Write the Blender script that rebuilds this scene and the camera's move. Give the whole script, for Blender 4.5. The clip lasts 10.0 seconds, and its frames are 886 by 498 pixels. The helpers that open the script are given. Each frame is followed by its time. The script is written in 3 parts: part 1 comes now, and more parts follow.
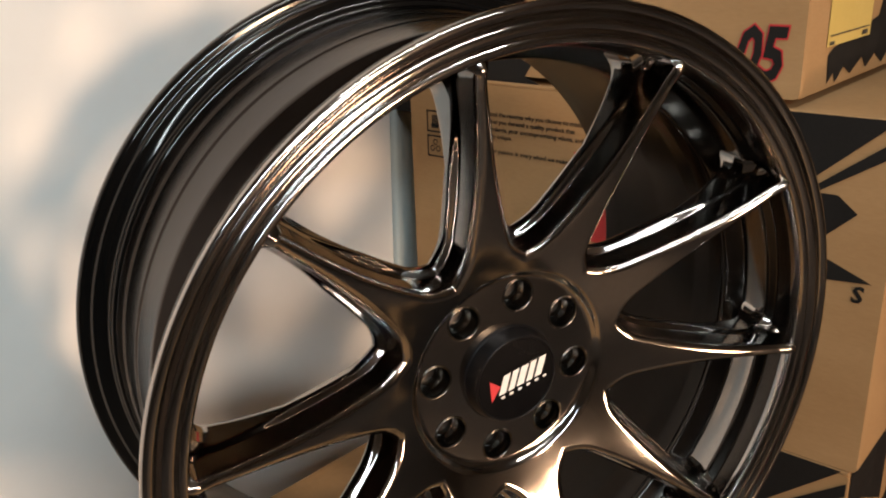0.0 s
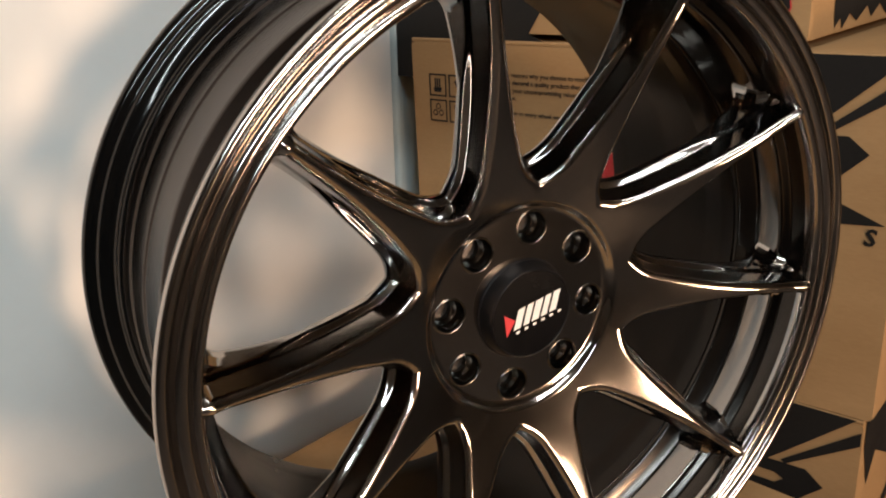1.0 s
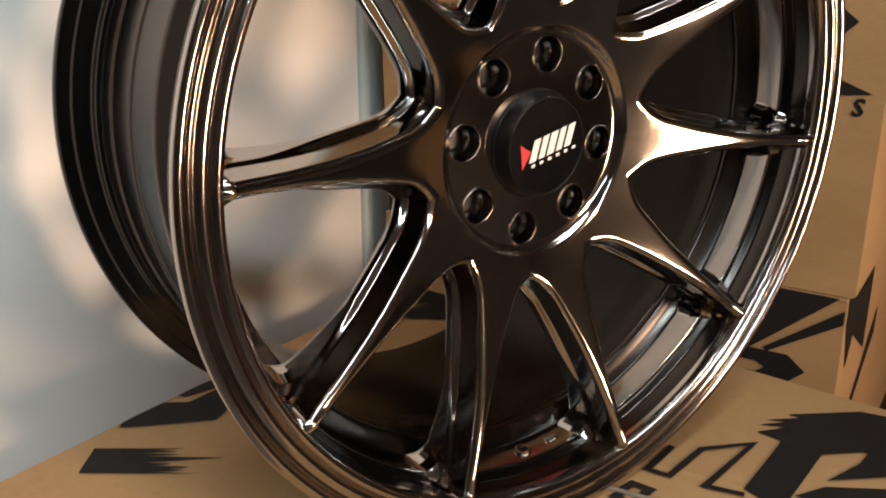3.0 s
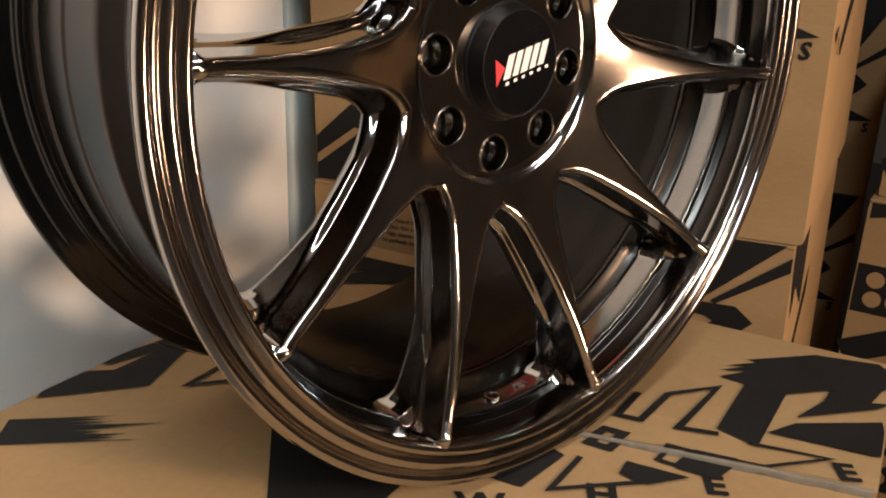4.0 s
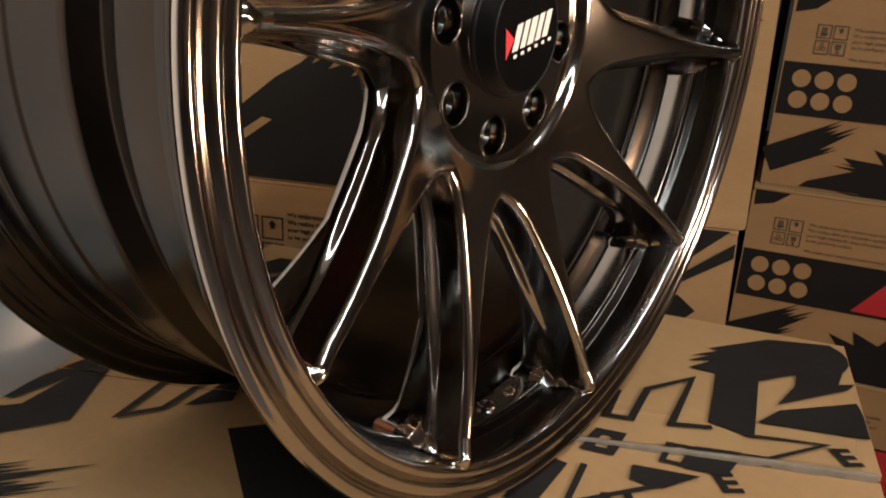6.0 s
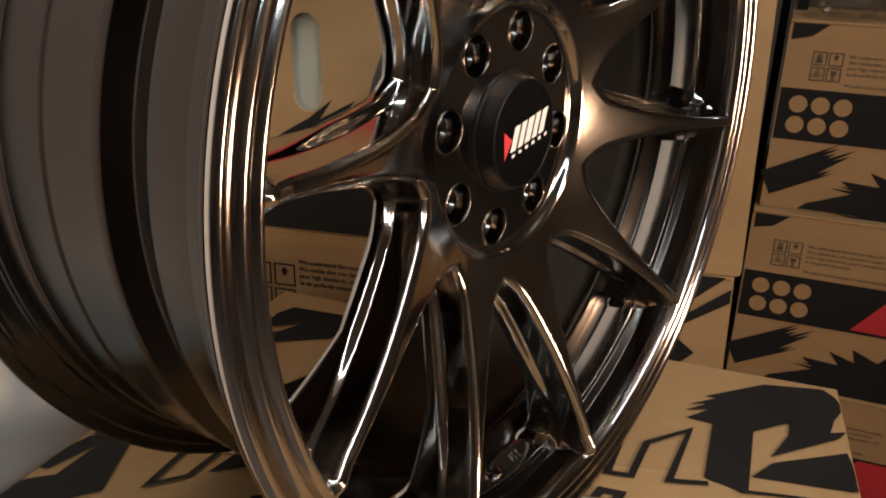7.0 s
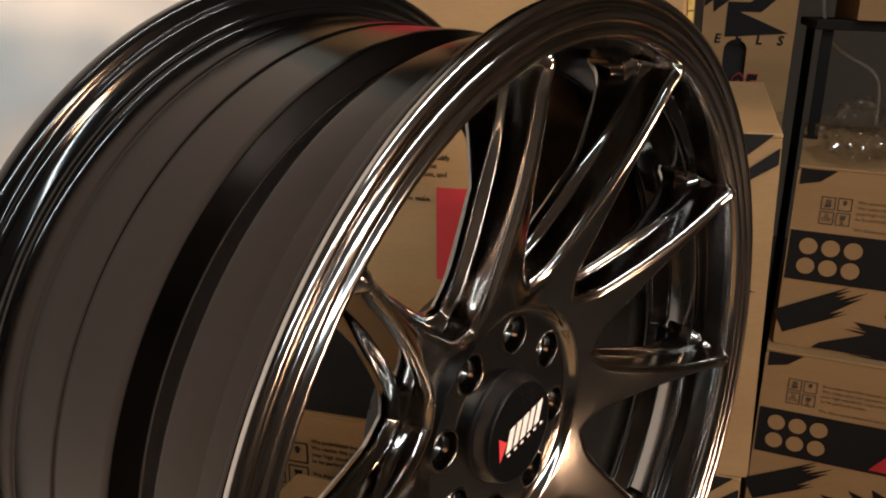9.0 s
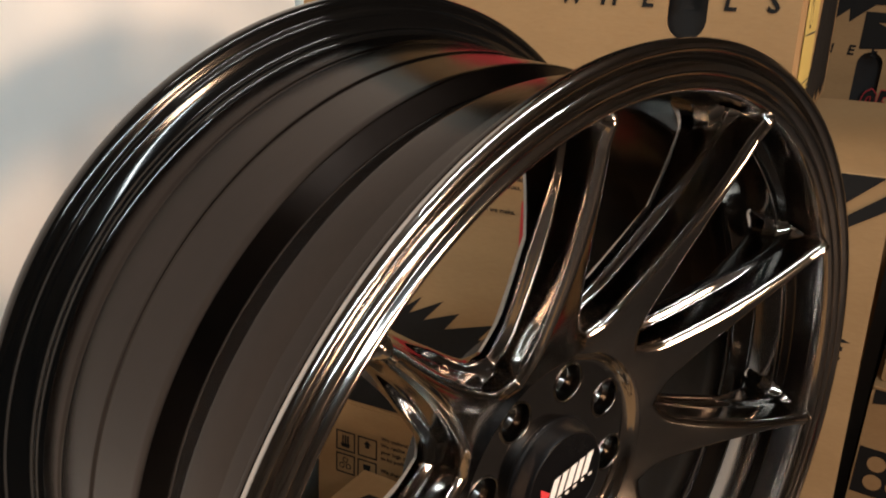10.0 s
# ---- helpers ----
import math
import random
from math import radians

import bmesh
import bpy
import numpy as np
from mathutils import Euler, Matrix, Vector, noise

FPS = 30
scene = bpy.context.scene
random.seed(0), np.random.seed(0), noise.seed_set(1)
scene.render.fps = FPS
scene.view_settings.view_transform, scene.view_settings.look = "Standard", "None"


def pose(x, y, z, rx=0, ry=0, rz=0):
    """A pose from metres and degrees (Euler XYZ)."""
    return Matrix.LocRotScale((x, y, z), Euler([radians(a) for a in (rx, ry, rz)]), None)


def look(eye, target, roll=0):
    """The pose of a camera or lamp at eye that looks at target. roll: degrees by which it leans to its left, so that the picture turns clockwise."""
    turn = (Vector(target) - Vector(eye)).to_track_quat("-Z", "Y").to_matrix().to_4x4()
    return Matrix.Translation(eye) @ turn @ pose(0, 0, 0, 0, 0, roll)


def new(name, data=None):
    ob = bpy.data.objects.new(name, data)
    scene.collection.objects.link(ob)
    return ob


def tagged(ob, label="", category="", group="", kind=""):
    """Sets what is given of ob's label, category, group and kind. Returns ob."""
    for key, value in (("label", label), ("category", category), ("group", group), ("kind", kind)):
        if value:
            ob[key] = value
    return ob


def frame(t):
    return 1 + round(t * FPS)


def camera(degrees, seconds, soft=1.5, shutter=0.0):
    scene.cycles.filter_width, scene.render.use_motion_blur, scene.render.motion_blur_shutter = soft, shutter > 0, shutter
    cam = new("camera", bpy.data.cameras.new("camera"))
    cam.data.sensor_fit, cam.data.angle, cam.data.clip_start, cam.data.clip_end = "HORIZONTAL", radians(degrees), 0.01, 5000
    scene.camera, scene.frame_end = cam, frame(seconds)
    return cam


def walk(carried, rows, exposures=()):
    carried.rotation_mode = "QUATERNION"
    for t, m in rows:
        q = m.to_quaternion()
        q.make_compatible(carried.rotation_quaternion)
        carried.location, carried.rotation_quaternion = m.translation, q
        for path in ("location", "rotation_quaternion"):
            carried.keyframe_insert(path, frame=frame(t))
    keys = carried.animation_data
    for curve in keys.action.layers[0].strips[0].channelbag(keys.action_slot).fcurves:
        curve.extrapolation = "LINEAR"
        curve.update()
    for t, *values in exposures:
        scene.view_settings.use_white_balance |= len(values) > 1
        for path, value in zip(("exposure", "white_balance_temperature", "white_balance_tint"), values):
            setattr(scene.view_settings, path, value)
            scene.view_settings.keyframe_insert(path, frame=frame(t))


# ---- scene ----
cam = camera(54.8, 10.0, soft=2.0)
PATH = [
    (0, (-0.263, -0.354, 0.502), (0.624, 1.292, -0.21), -0.3),
    (0.5, (-0.273, -0.357, 0.482), (0.622, 1.294, -0.208), -1.0),
    (1, (-0.276, -0.356, 0.457), (0.622, 1.289, -0.239), -1.1),
    (1.5, (-0.282, -0.35, 0.429), (0.634, 1.282, -0.276), -0.9),
    (2, (-0.292, -0.342, 0.406), (0.653, 1.275, -0.296), -0.7),
    (2.5, (-0.311, -0.338, 0.379), (0.685, 1.247, -0.324), 0.0),
    (4, (-0.348, -0.291, 0.295), (0.913, 1.112, -0.371), 2.0),
    (4.5, (-0.354, -0.256, 0.257), (1.027, 1.04, -0.388), 3.0),
    (5, (-0.354, -0.215, 0.24), (1.115, 0.985, -0.394), 2.7),
    (5.2, (-0.356, -0.202, 0.24), (1.134, 0.969, -0.397), 2.5),
    (6.3, (-0.378, -0.192, 0.288), (1.15, 0.921, -0.365), 4.0),
    (6.5, (-0.382, -0.192, 0.298), (1.145, 0.921, -0.358), 3.7),
    (7, (-0.38, -0.197, 0.327), (1.129, 0.934, -0.339), 2.6),
    (7.5, (-0.383, -0.201, 0.369), (1.12, 0.951, -0.276), 2.3),
    (8, (-0.376, -0.2, 0.4), (1.125, 0.971, -0.214), 2.4),
    (8.5, (-0.367, -0.198, 0.428), (1.135, 0.983, -0.163), 2.5),
    (9, (-0.354, -0.188, 0.461), (1.145, 1.009, -0.104), 1.7),
    (9.5, (-0.343, -0.186, 0.48), (1.102, 1.071, -0.094), 2.7),
    (10, (-0.321, -0.194, 0.489), (0.988, 1.181, -0.141), 4.1),
]
EXPOSURES = ((0.0, -0.2), (1.5, -0.2), (4.0, 0.0), (5.0, 0.0), (7.0, -0.12), (8.0, -0.19), (10.0, -0.19))
walk(cam, [(t, look(eye, target, roll)) for t, eye, target, roll in PATH], EXPOSURES)

# ---------------------------------------------------------------- light
world = bpy.data.worlds.new("room_air")
scene.world = world
world.use_nodes = True
world.node_tree.nodes["Background"].inputs[0].default_value = (0.75, 0.85, 1.0, 1)
world.node_tree.nodes["Background"].inputs[1].default_value = 0.005


def area_lamp(name, eye, target, size, watts, colour, length=0.0, spread=180.0):
    data = bpy.data.lights.new(name, "AREA")
    data.shape, data.size, data.energy, data.color = "RECTANGLE" if length else "DISK", length or size, watts, colour
    data.size_y, data.spread = size, radians(spread)
    ob = new(name, data)
    ob.matrix_world = look(eye, target)
    return ob


WARM_EYE = (0.20, -1.55, 0.74)
area_lamp("warm_lamp_light", WARM_EYE, (-0.42, 0.35, 0.30), 0.22, 5.2, (1.0, 0.66, 0.43), spread=82.0)
area_lamp("low_lamp_light", (0.52, -1.50, -0.06), (-0.40, 0.3, 0.28), 0.24, 6.2, (1.0, 0.64, 0.40), spread=116.0)
area_lamp("strip_lamp_light", (-0.62, -1.22, 0.98), (-0.46, 0.30, 0.26), 0.06, 5.2, (0.80, 0.95, 1.0), 1.2, spread=96.0)
area_lamp("ceiling_tube_light", (-0.05, -0.62, 1.9), (-0.1, 0.1, 0.4), 0.05, 15.0, (0.97, 0.96, 0.93), 1.2)
# unseen lamp, added to brighten the south wall that the chrome reflects
area_lamp("south_wall_fill_light", (0.40, -2.5, 1.9), (0.3, -3.9, 0.4), 0.30, 5.0, (1.0, 0.76, 0.56), 1.2)


# ---------------------------------------------------------------- materials
def shader(name, colour, rough, metal=0.0, spec=0.5):
    mat = bpy.data.materials.new(name)
    mat.use_nodes = True
    bsdf = mat.node_tree.nodes["Principled BSDF"]
    bsdf.inputs["Base Color"].default_value = (*colour, 1)
    bsdf.inputs["Roughness"].default_value = rough
    bsdf.inputs["Metallic"].default_value = metal
    bsdf.inputs["Specular IOR Level"].default_value = spec
    return mat, mat.node_tree, bsdf


def add(tree, kind, **values):
    node = tree.nodes.new(kind)
    for key, value in values.items():
        node.inputs[key].default_value = value
    return node


def ramp(tree, source, stops):
    node = tree.nodes.new("ShaderNodeValToRGB")
    while len(node.color_ramp.elements) < len(stops):
        node.color_ramp.elements.new(0.5)
    for element, (place, colour) in zip(node.color_ramp.elements, stops):
        element.position, element.color = place, (*colour, 1)
    tree.links.new(source, node.inputs[0])
    return node.outputs[0]


def value_map(tree, source, low, high, a=0.0, b=1.0):
    node = tree.nodes.new("ShaderNodeMapRange")
    for i, v in enumerate((a, b, low, high)):
        node.inputs[i + 1].default_value = v
    tree.links.new(source, node.inputs[0])
    return node.outputs[0]


def textured(name, dark, light, rough, scale, metal=0.0, bump=0.0, stretch=(1, 1, 1), stain=None, spec=0.5, bump_scale=6.0):
    """Two scales of noise in colour and gloss, with a fine relief."""
    mat, tree, bsdf = shader(name, dark, rough[0], metal, spec)
    coord = tree.nodes.new("ShaderNodeTexCoord")
    mapping = add(tree, "ShaderNodeMapping")
    mapping.inputs["Scale"].default_value = stretch
    tree.links.new(coord.outputs["Object"], mapping.inputs[0])
    coarse = add(tree, "ShaderNodeTexNoise", Scale=scale, Detail=4.0, Roughness=0.6)
    fine = add(tree, "ShaderNodeTexNoise", Scale=scale * bump_scale * 3, Detail=3.0, Roughness=0.6)
    for node in (coarse, fine):
        tree.links.new(mapping.outputs[0], node.inputs["Vector"])
    mix = tree.nodes.new("ShaderNodeMath")
    mix.operation = "MULTIPLY_ADD"
    mix.inputs[1].default_value = 0.35
    tree.links.new(fine.outputs["Fac"], mix.inputs[0])
    weight = tree.nodes.new("ShaderNodeMath")
    weight.operation = "MULTIPLY"
    weight.inputs[1].default_value = 0.65
    tree.links.new(coarse.outputs["Fac"], weight.inputs[0])
    tree.links.new(weight.outputs[0], mix.inputs[2])
    stops = [(0.3, dark), (0.7, light)] if stain is None else [(0.22, stain), (0.36, dark), (0.7, light)]
    tree.links.new(ramp(tree, mix.outputs[0], stops), bsdf.inputs["Base Color"])
    tree.links.new(value_map(tree, coarse.outputs["Fac"], rough[0], rough[1], 0.3, 0.7), bsdf.inputs["Roughness"])
    if bump:
        relief = add(tree, "ShaderNodeBump", Strength=bump, Distance=0.001)
        tree.links.new(mix.outputs[0], relief.inputs["Height"])
        tree.links.new(relief.outputs[0], bsdf.inputs["Normal"])
    return mat


CHROME = textured("black_chrome", (0.35, 0.325, 0.305), (0.42, 0.395, 0.37), (0.075, 0.115), 14.0, metal=1.0, bump=0.015)
LIP = textured("lip_chrome", (0.37, 0.345, 0.325), (0.43, 0.40, 0.38), (0.09, 0.13), 14.0, metal=1.0, bump=0.015)
BARREL = textured("barrel_satin", (0.029, 0.0238, 0.0215), (0.038, 0.0312, 0.0282), (0.16, 0.23), 9.0, metal=1.0, bump=0.03)
INNER = textured("barrel_inside", (0.022, 0.0195, 0.0175), (0.031, 0.0275, 0.025), (0.18, 0.28), 9.0, metal=1.0, bump=0.03, spec=0.3)
BLACK_GLOSS = textured("flange_black", (0.028, 0.026, 0.025), (0.04, 0.037, 0.035), (0.08, 0.13), 12.0, metal=0.9, bump=0.02)
CAP = textured("cap_black", (0.003, 0.003, 0.0035), (0.005, 0.005, 0.0055), (0.34, 0.42), 60.0, bump=0.02, spec=0.15)
# chrome rim wall: the dark reflection it shows is put into the base colour
RIM_WALL = textured("inner_wall_dark_reflection", (0.045, 0.040, 0.036), (0.062, 0.055, 0.050), (0.16, 0.24), 20.0, metal=1.0, bump=0.02)
LUG_METAL = textured("lug_seat_metal", (0.12, 0.11, 0.10), (0.16, 0.148, 0.137), (0.14, 0.20), 40.0, metal=1.0, bump=0.02)
STRIP = textured("strip_chrome", (0.25, 0.235, 0.22), (0.31, 0.29, 0.275), (0.10, 0.16), 20.0, metal=1.0, bump=0.015)
CAP_FACE = textured("cap_face_black", (0.002, 0.002, 0.0025), (0.0035, 0.0035, 0.004), (0.22, 0.28), 30.0, spec=0.15)
DARK_HOLE = textured("lug_black", (0.03, 0.028, 0.026), (0.05, 0.047, 0.044), (0.25, 0.35), 40.0, metal=0.8)
WHITE_INK = textured("white_ink", (0.70, 0.69, 0.67), (0.78, 0.77, 0.75), (0.4, 0.5), 60.0)
RED_INK = textured("red_ink", (0.50, 0.022, 0.030), (0.58, 0.035, 0.045), (0.5, 0.6), 40.0)
CARD = textured("cardboard", (0.350, 0.212, 0.098), (0.425, 0.268, 0.130), (0.62, 0.78), 7.0, bump=0.25, stretch=(1, 1, 3.5),
                stain=(0.295, 0.176, 0.080), spec=0.3)
CARD_EDGE = textured("cardboard_edge", (0.15, 0.125, 0.095), (0.27, 0.23, 0.18), (0.8, 0.9), 90.0, bump=0.4)
INK = textured("black_ink", (0.009, 0.0085, 0.0085), (0.016, 0.015, 0.0145), (0.6, 0.78), 18.0, bump=0.1, spec=0.22)
GREY_INK = textured("faded_ink", (0.05, 0.045, 0.038), (0.09, 0.08, 0.065), (0.5, 0.65), 18.0)
TAPE = textured("packing_tape", (0.375, 0.235, 0.112), (0.44, 0.285, 0.142), (0.30, 0.42), 25.0, bump=0.2, spec=0.55)
YELLOW = textured("yellow_label", (0.62, 0.46, 0.13), (0.70, 0.54, 0.18), (0.5, 0.6), 25.0)
PAINT = textured("white_wall_paint", (0.76, 0.75, 0.72), (0.80, 0.79, 0.765), (0.55, 0.68), 3.0, bump=0.06)
TRIM = textured("pale_blue_paint", (0.42, 0.51, 0.53), (0.48, 0.57, 0.59), (0.35, 0.45), 12.0, bump=0.05)
ROOM = textured("dim_room_paint", (0.46, 0.40, 0.34), (0.54, 0.47, 0.40), (0.7, 0.8), 2.0, bump=0.05)
# darkness of the unlit space behind the cartons, put into the colour
UNLIT_BLACK = textured("unlit_black", (0.0045, 0.004, 0.004), (0.008, 0.007, 0.007), (0.8, 0.9), 3.0, bump=0.05)
GROUND = textured("concrete_floor", (0.12, 0.108, 0.097), (0.19, 0.172, 0.156), (0.5, 0.7), 4.0, bump=0.2)
HOLE_FLAP = textured("pale_inner_board", (0.52, 0.52, 0.43), (0.58, 0.58, 0.49), (0.6, 0.7), 30.0)
CABLE = textured("white_cable_sheath", (0.66, 0.64, 0.60), (0.74, 0.72, 0.68), (0.3, 0.4), 40.0)
WOOD = textured("pallet_wood", (0.26, 0.18, 0.10), (0.40, 0.29, 0.18), (0.7, 0.85), 12.0, bump=0.3, stretch=(1, 8, 8))
# near-black colour that holds the shade inside some cartons' hand holes
HOLE_SHADE = textured("hole_shade", (0.010, 0.010, 0.011), (0.018, 0.018, 0.019), (0.3, 0.5), 12.0, bump=0.2)

FILM, film_tree, film_bsdf = shader("clear_film", (0.9, 0.9, 0.88), 0.10)
film_clear = film_tree.nodes.new("ShaderNodeBsdfTransparent")
film_mix = film_tree.nodes.new("ShaderNodeMixShader")
film_mix.inputs[0].default_value = 0.2
film_tree.links.new(film_clear.outputs[0], film_mix.inputs[1])
film_gloss = film_tree.nodes.new("ShaderNodeBsdfGlossy")
film_gloss.inputs["Roughness"].default_value = 0.12
film_tree.links.new(film_gloss.outputs[0], film_mix.inputs[2])
film_tree.links.new(film_mix.outputs[0], film_tree.nodes["Material Output"].inputs[0])


# ---------------------------------------------------------------- mesh helpers
def finish(bm, name, smooth=None):
    bmesh.ops.recalc_face_normals(bm, faces=bm.faces)
    mesh = bpy.data.meshes.new(name)
    bm.to_mesh(mesh)
    bm.free()
    if smooth is not None:
        for polygon in mesh.polygons:
            polygon.use_smooth = True
        mesh.set_sharp_from_angle(angle=radians(smooth))
    return mesh


def part(name, bm, material, parent, label="", smooth=None, m=None):
    """Links a bmesh, or a ready mesh, as one object under a thing or a part."""
    mesh = bm if isinstance(bm, bpy.types.Mesh) else finish(bm, name, smooth)
    if material is not None and not mesh.materials:
        mesh.materials.append(material)
    ob = new(name, mesh)
    ob.parent = parent
    if m is not None:
        ob.matrix_basis = m
    if label:
        tagged(ob, label)
    return ob


def root(name, m, label, category, group="", kind=""):
    ob = new(name)
    ob.empty_display_size = 0.05
    ob.matrix_basis = m
    return tagged(ob, label, category, group, kind)


def block(bm, x0, x1, y0, y1, z0, z1, bevel=0.0, m=None):
    """A bevelled slab."""
    made = bmesh.ops.create_cube(bm, size=1.0)["verts"]
    fit = Matrix.Translation(((x0 + x1) / 2, (y0 + y1) / 2, (z0 + z1) / 2)) @ Matrix.Diagonal((x1 - x0, y1 - y0, z1 - z0, 1))
    bmesh.ops.transform(bm, matrix=fit, verts=made)
    if bevel:
        edges = list({e for v in made for e in v.link_edges})
        made = bmesh.ops.bevel(bm, geom=edges, offset=bevel, segments=2, affect="EDGES", profile=0.5)["verts"]
    if m is not None:
        bmesh.ops.transform(bm, matrix=m, verts=[v for v in made if v.is_valid])
    return bm


def lathe(profile, steps=192, closed=True):
    """Turns a profile of (radius, y) round the y axis."""
    bm = bmesh.new()
    rings = []
    for r, y in profile:
        rings.append([bm.verts.new((r * math.cos(2 * math.pi * i / steps), y, r * math.sin(2 * math.pi * i / steps))) for i in range(steps)])
    pairs = list(zip(rings, rings[1:])) + ([(rings[-1], rings[0])] if closed else [])
    for a, b in pairs:
        for i in range(steps):
            j = (i + 1) % steps
            bm.faces.new((a[i], a[j], b[j], b[i]))
    return bm


def rounded(points, radius=0.0015, steps=3, closed=True):
    """Rounds the corners of a polyline of (a, b) points."""
    out, count = [], len(points)
    for i, p in enumerate(points):
        if not closed and i in (0, count - 1):
            out.append(tuple(p))
            continue
        p, a, b = Vector(p), Vector(points[i - 1]), Vector(points[(i + 1) % count])
        cut = min(radius, 0.45 * (a - p).length, 0.45 * (b - p).length)
        s, e = p + (a - p).normalized() * cut, p + (b - p).normalized() * cut
        for k in range(steps + 1):
            t = k / steps
            q = s * (1 - t) ** 2 + p * 2 * t * (1 - t) + e * t * t
            out.append((q.x, q.y))
    return out


def plate(outline, holes, depth):
    """A flat board in the xz plane from y = 0 back to y = depth, with holes through it."""
    bm = bmesh.new()
    for loop in (outline, *holes):
        verts = [bm.verts.new((x, 0, z)) for x, z in loop]
        for a, b in zip(verts, verts[1:] + verts[:1]):
            bm.edges.new((a, b))
    bmesh.ops.triangle_fill(bm, use_beauty=True, use_dissolve=False, edges=bm.edges[:])
    made = bmesh.ops.extrude_face_region(bm, geom=bm.faces[:])["geom"]
    bmesh.ops.translate(bm, vec=(0, depth, 0), verts=[g for g in made if isinstance(g, bmesh.types.BMVert)])
    return bm


def circle(cx, cy, r, steps=24):
    return [(cx + r * math.cos(2 * math.pi * i / steps), cy + r * math.sin(2 * math.pi * i / steps)) for i in range(steps)]


def stadium(cx, cz, w, h, steps=10):
    r, out = w / 2, []
    for i in range(steps + 1):
        a = math.pi * i / steps
        out.append((cx + r * math.cos(a), cz + h / 2 - r + r * math.sin(a)))
    for i in range(steps + 1):
        a = math.pi + math.pi * i / steps
        out.append((cx + r * math.cos(a), cz - h / 2 + r + r * math.sin(a)))
    return out


def printed(name, shapes, material, parent, m, lift=0.0007, label="", joined=False):
    """Ink on a board: flat shapes in the xz plane of m, a hair in front of it; each an object of its own unless joined."""
    made = []
    for group in ([shapes] if joined else [[s] for s in shapes]):
        bm = bmesh.new()
        for i, shape in enumerate(group):
            bm.faces.new([bm.verts.new((x, -lift - 0.00002 * (i + len(made)), z)) for x, z in shape])
        made.append(part(name, bm, material, parent, label, m=m))
    return made


def lettering(name, text, size, x, z, material, parent, m, lift=0.0008, align="LEFT", spacing=1.0, shear=0.0, bold=0.0, line=1.0):
    """Words in the xz plane of m, in the built-in font."""
    curve = bpy.data.curves.new(name, "FONT")
    curve.body, curve.size, curve.align_x, curve.space_character, curve.shear, curve.offset = text, size, align, spacing, shear, bold
    curve.space_line = line
    curve.resolution_u = 2
    holder = bpy.data.objects.new(name, curve)
    mesh = bpy.data.meshes.new_from_object(holder)
    bpy.data.objects.remove(holder)
    mesh.transform(Matrix.Translation((x, -lift, z)) @ Matrix.Rotation(math.pi / 2, 4, "X"))
    return part(name, mesh, material, parent, m=m)


def outline_frame(points, width):
    """A drawn outline: a closed band along a convex or slanted shape, as quads."""
    c = [sum(p[k] for p in points) / len(points) for k in (0, 1)]
    inner = []
    for i, p in enumerate(points):
        a, p, b = Vector(points[i - 1]), Vector(p), Vector(points[(i + 1) % len(points)])
        n1, n2 = Vector((-(p - a).y, (p - a).x)).normalized(), Vector((-(b - p).y, (b - p).x)).normalized()
        if n1.dot(Vector(c) - p) < 0:
            n1, n2 = -n1, -n2
        bis = (n1 + n2).normalized()
        q = p + bis * (width / max(0.3, bis.dot(n1)))
        inner.append((q.x, q.y))
    return [[points[i], points[(i + 1) % len(points)], inner[(i + 1) % len(points)], inner[i]] for i in range(len(points))]


def stroke(points, width):
    """A drawn line of even width through the points, as quads that meet in mitres."""
    pts = [Vector(p) for p in points]
    sides = []
    for i, p in enumerate(pts):
        a, b = pts[max(0, i - 1)], pts[min(len(pts) - 1, i + 1)]
        n1 = (p - a).normalized() if i else (b - p).normalized()
        n2 = (b - p).normalized() if i < len(pts) - 1 else n1
        n1, n2 = Vector((-n1.y, n1.x)), Vector((-n2.y, n2.x))
        bis = (n1 + n2).normalized()
        off = bis * (width / 2 / max(0.45, bis.dot(n1)))
        sides.append(((p.x + off.x, p.y + off.y), (p.x - off.x, p.y - off.y)))
    return [[a[0], b[0], b[1], a[1]] for a, b in zip(sides, sides[1:])]


def brush(x0, z0, x1, z1, width, teeth=7, seed=1, reach=0.25):
    """A dry brush stroke from one point to another, ragged at its far end."""
    rng = random.Random(seed)
    a, b = Vector((x0, z0)), Vector((x1, z1))
    along = (b - a).normalized()
    across = Vector((-along.y, along.x))
    length = (b - a).length
    pts = [a - across * width / 2, a + across * width / 2]
    for i in range(teeth + 1):
        w = width / 2 - width * i / teeth
        out = length * (1 - reach * rng.random() - 0.25 * reach * abs(2 * i / teeth - 1))
        pts.append(a + along * out + across * w)
        if i < teeth:
            pts.append(a + along * out * (1 - reach * (0.4 + 0.6 * rng.random())) + across * (w - width / teeth * 0.6))
    return [(p.x, p.y) for p in pts]


# ---------------------------------------------------------------- directions of the place
TURN = -69.1                       # the stacks' faces run this way, seen from above
ALONG = Vector((0.3562, -0.9344, 0))
BACK = Vector((0.9344, 0.3562, 0))
CORNER = Vector((0.323, 0.010, 0))
FLOOR_Z = -0.531
BOX_W, BOX_H = 0.49, 0.297


def stack_pose(u_mid, back, z, turn=0.0, tilt=-1.9):
    """The base centre of a box whose face stands this far back from the stack's face."""
    p = CORNER - ALONG * u_mid + BACK * (back + BOX_W / 2)
    return Matrix.Translation((p.x, p.y, z)) @ Matrix.Rotation(radians(TURN + turn), 4, "Z") @ Matrix.Rotation(radians(tilt), 4, "Y")


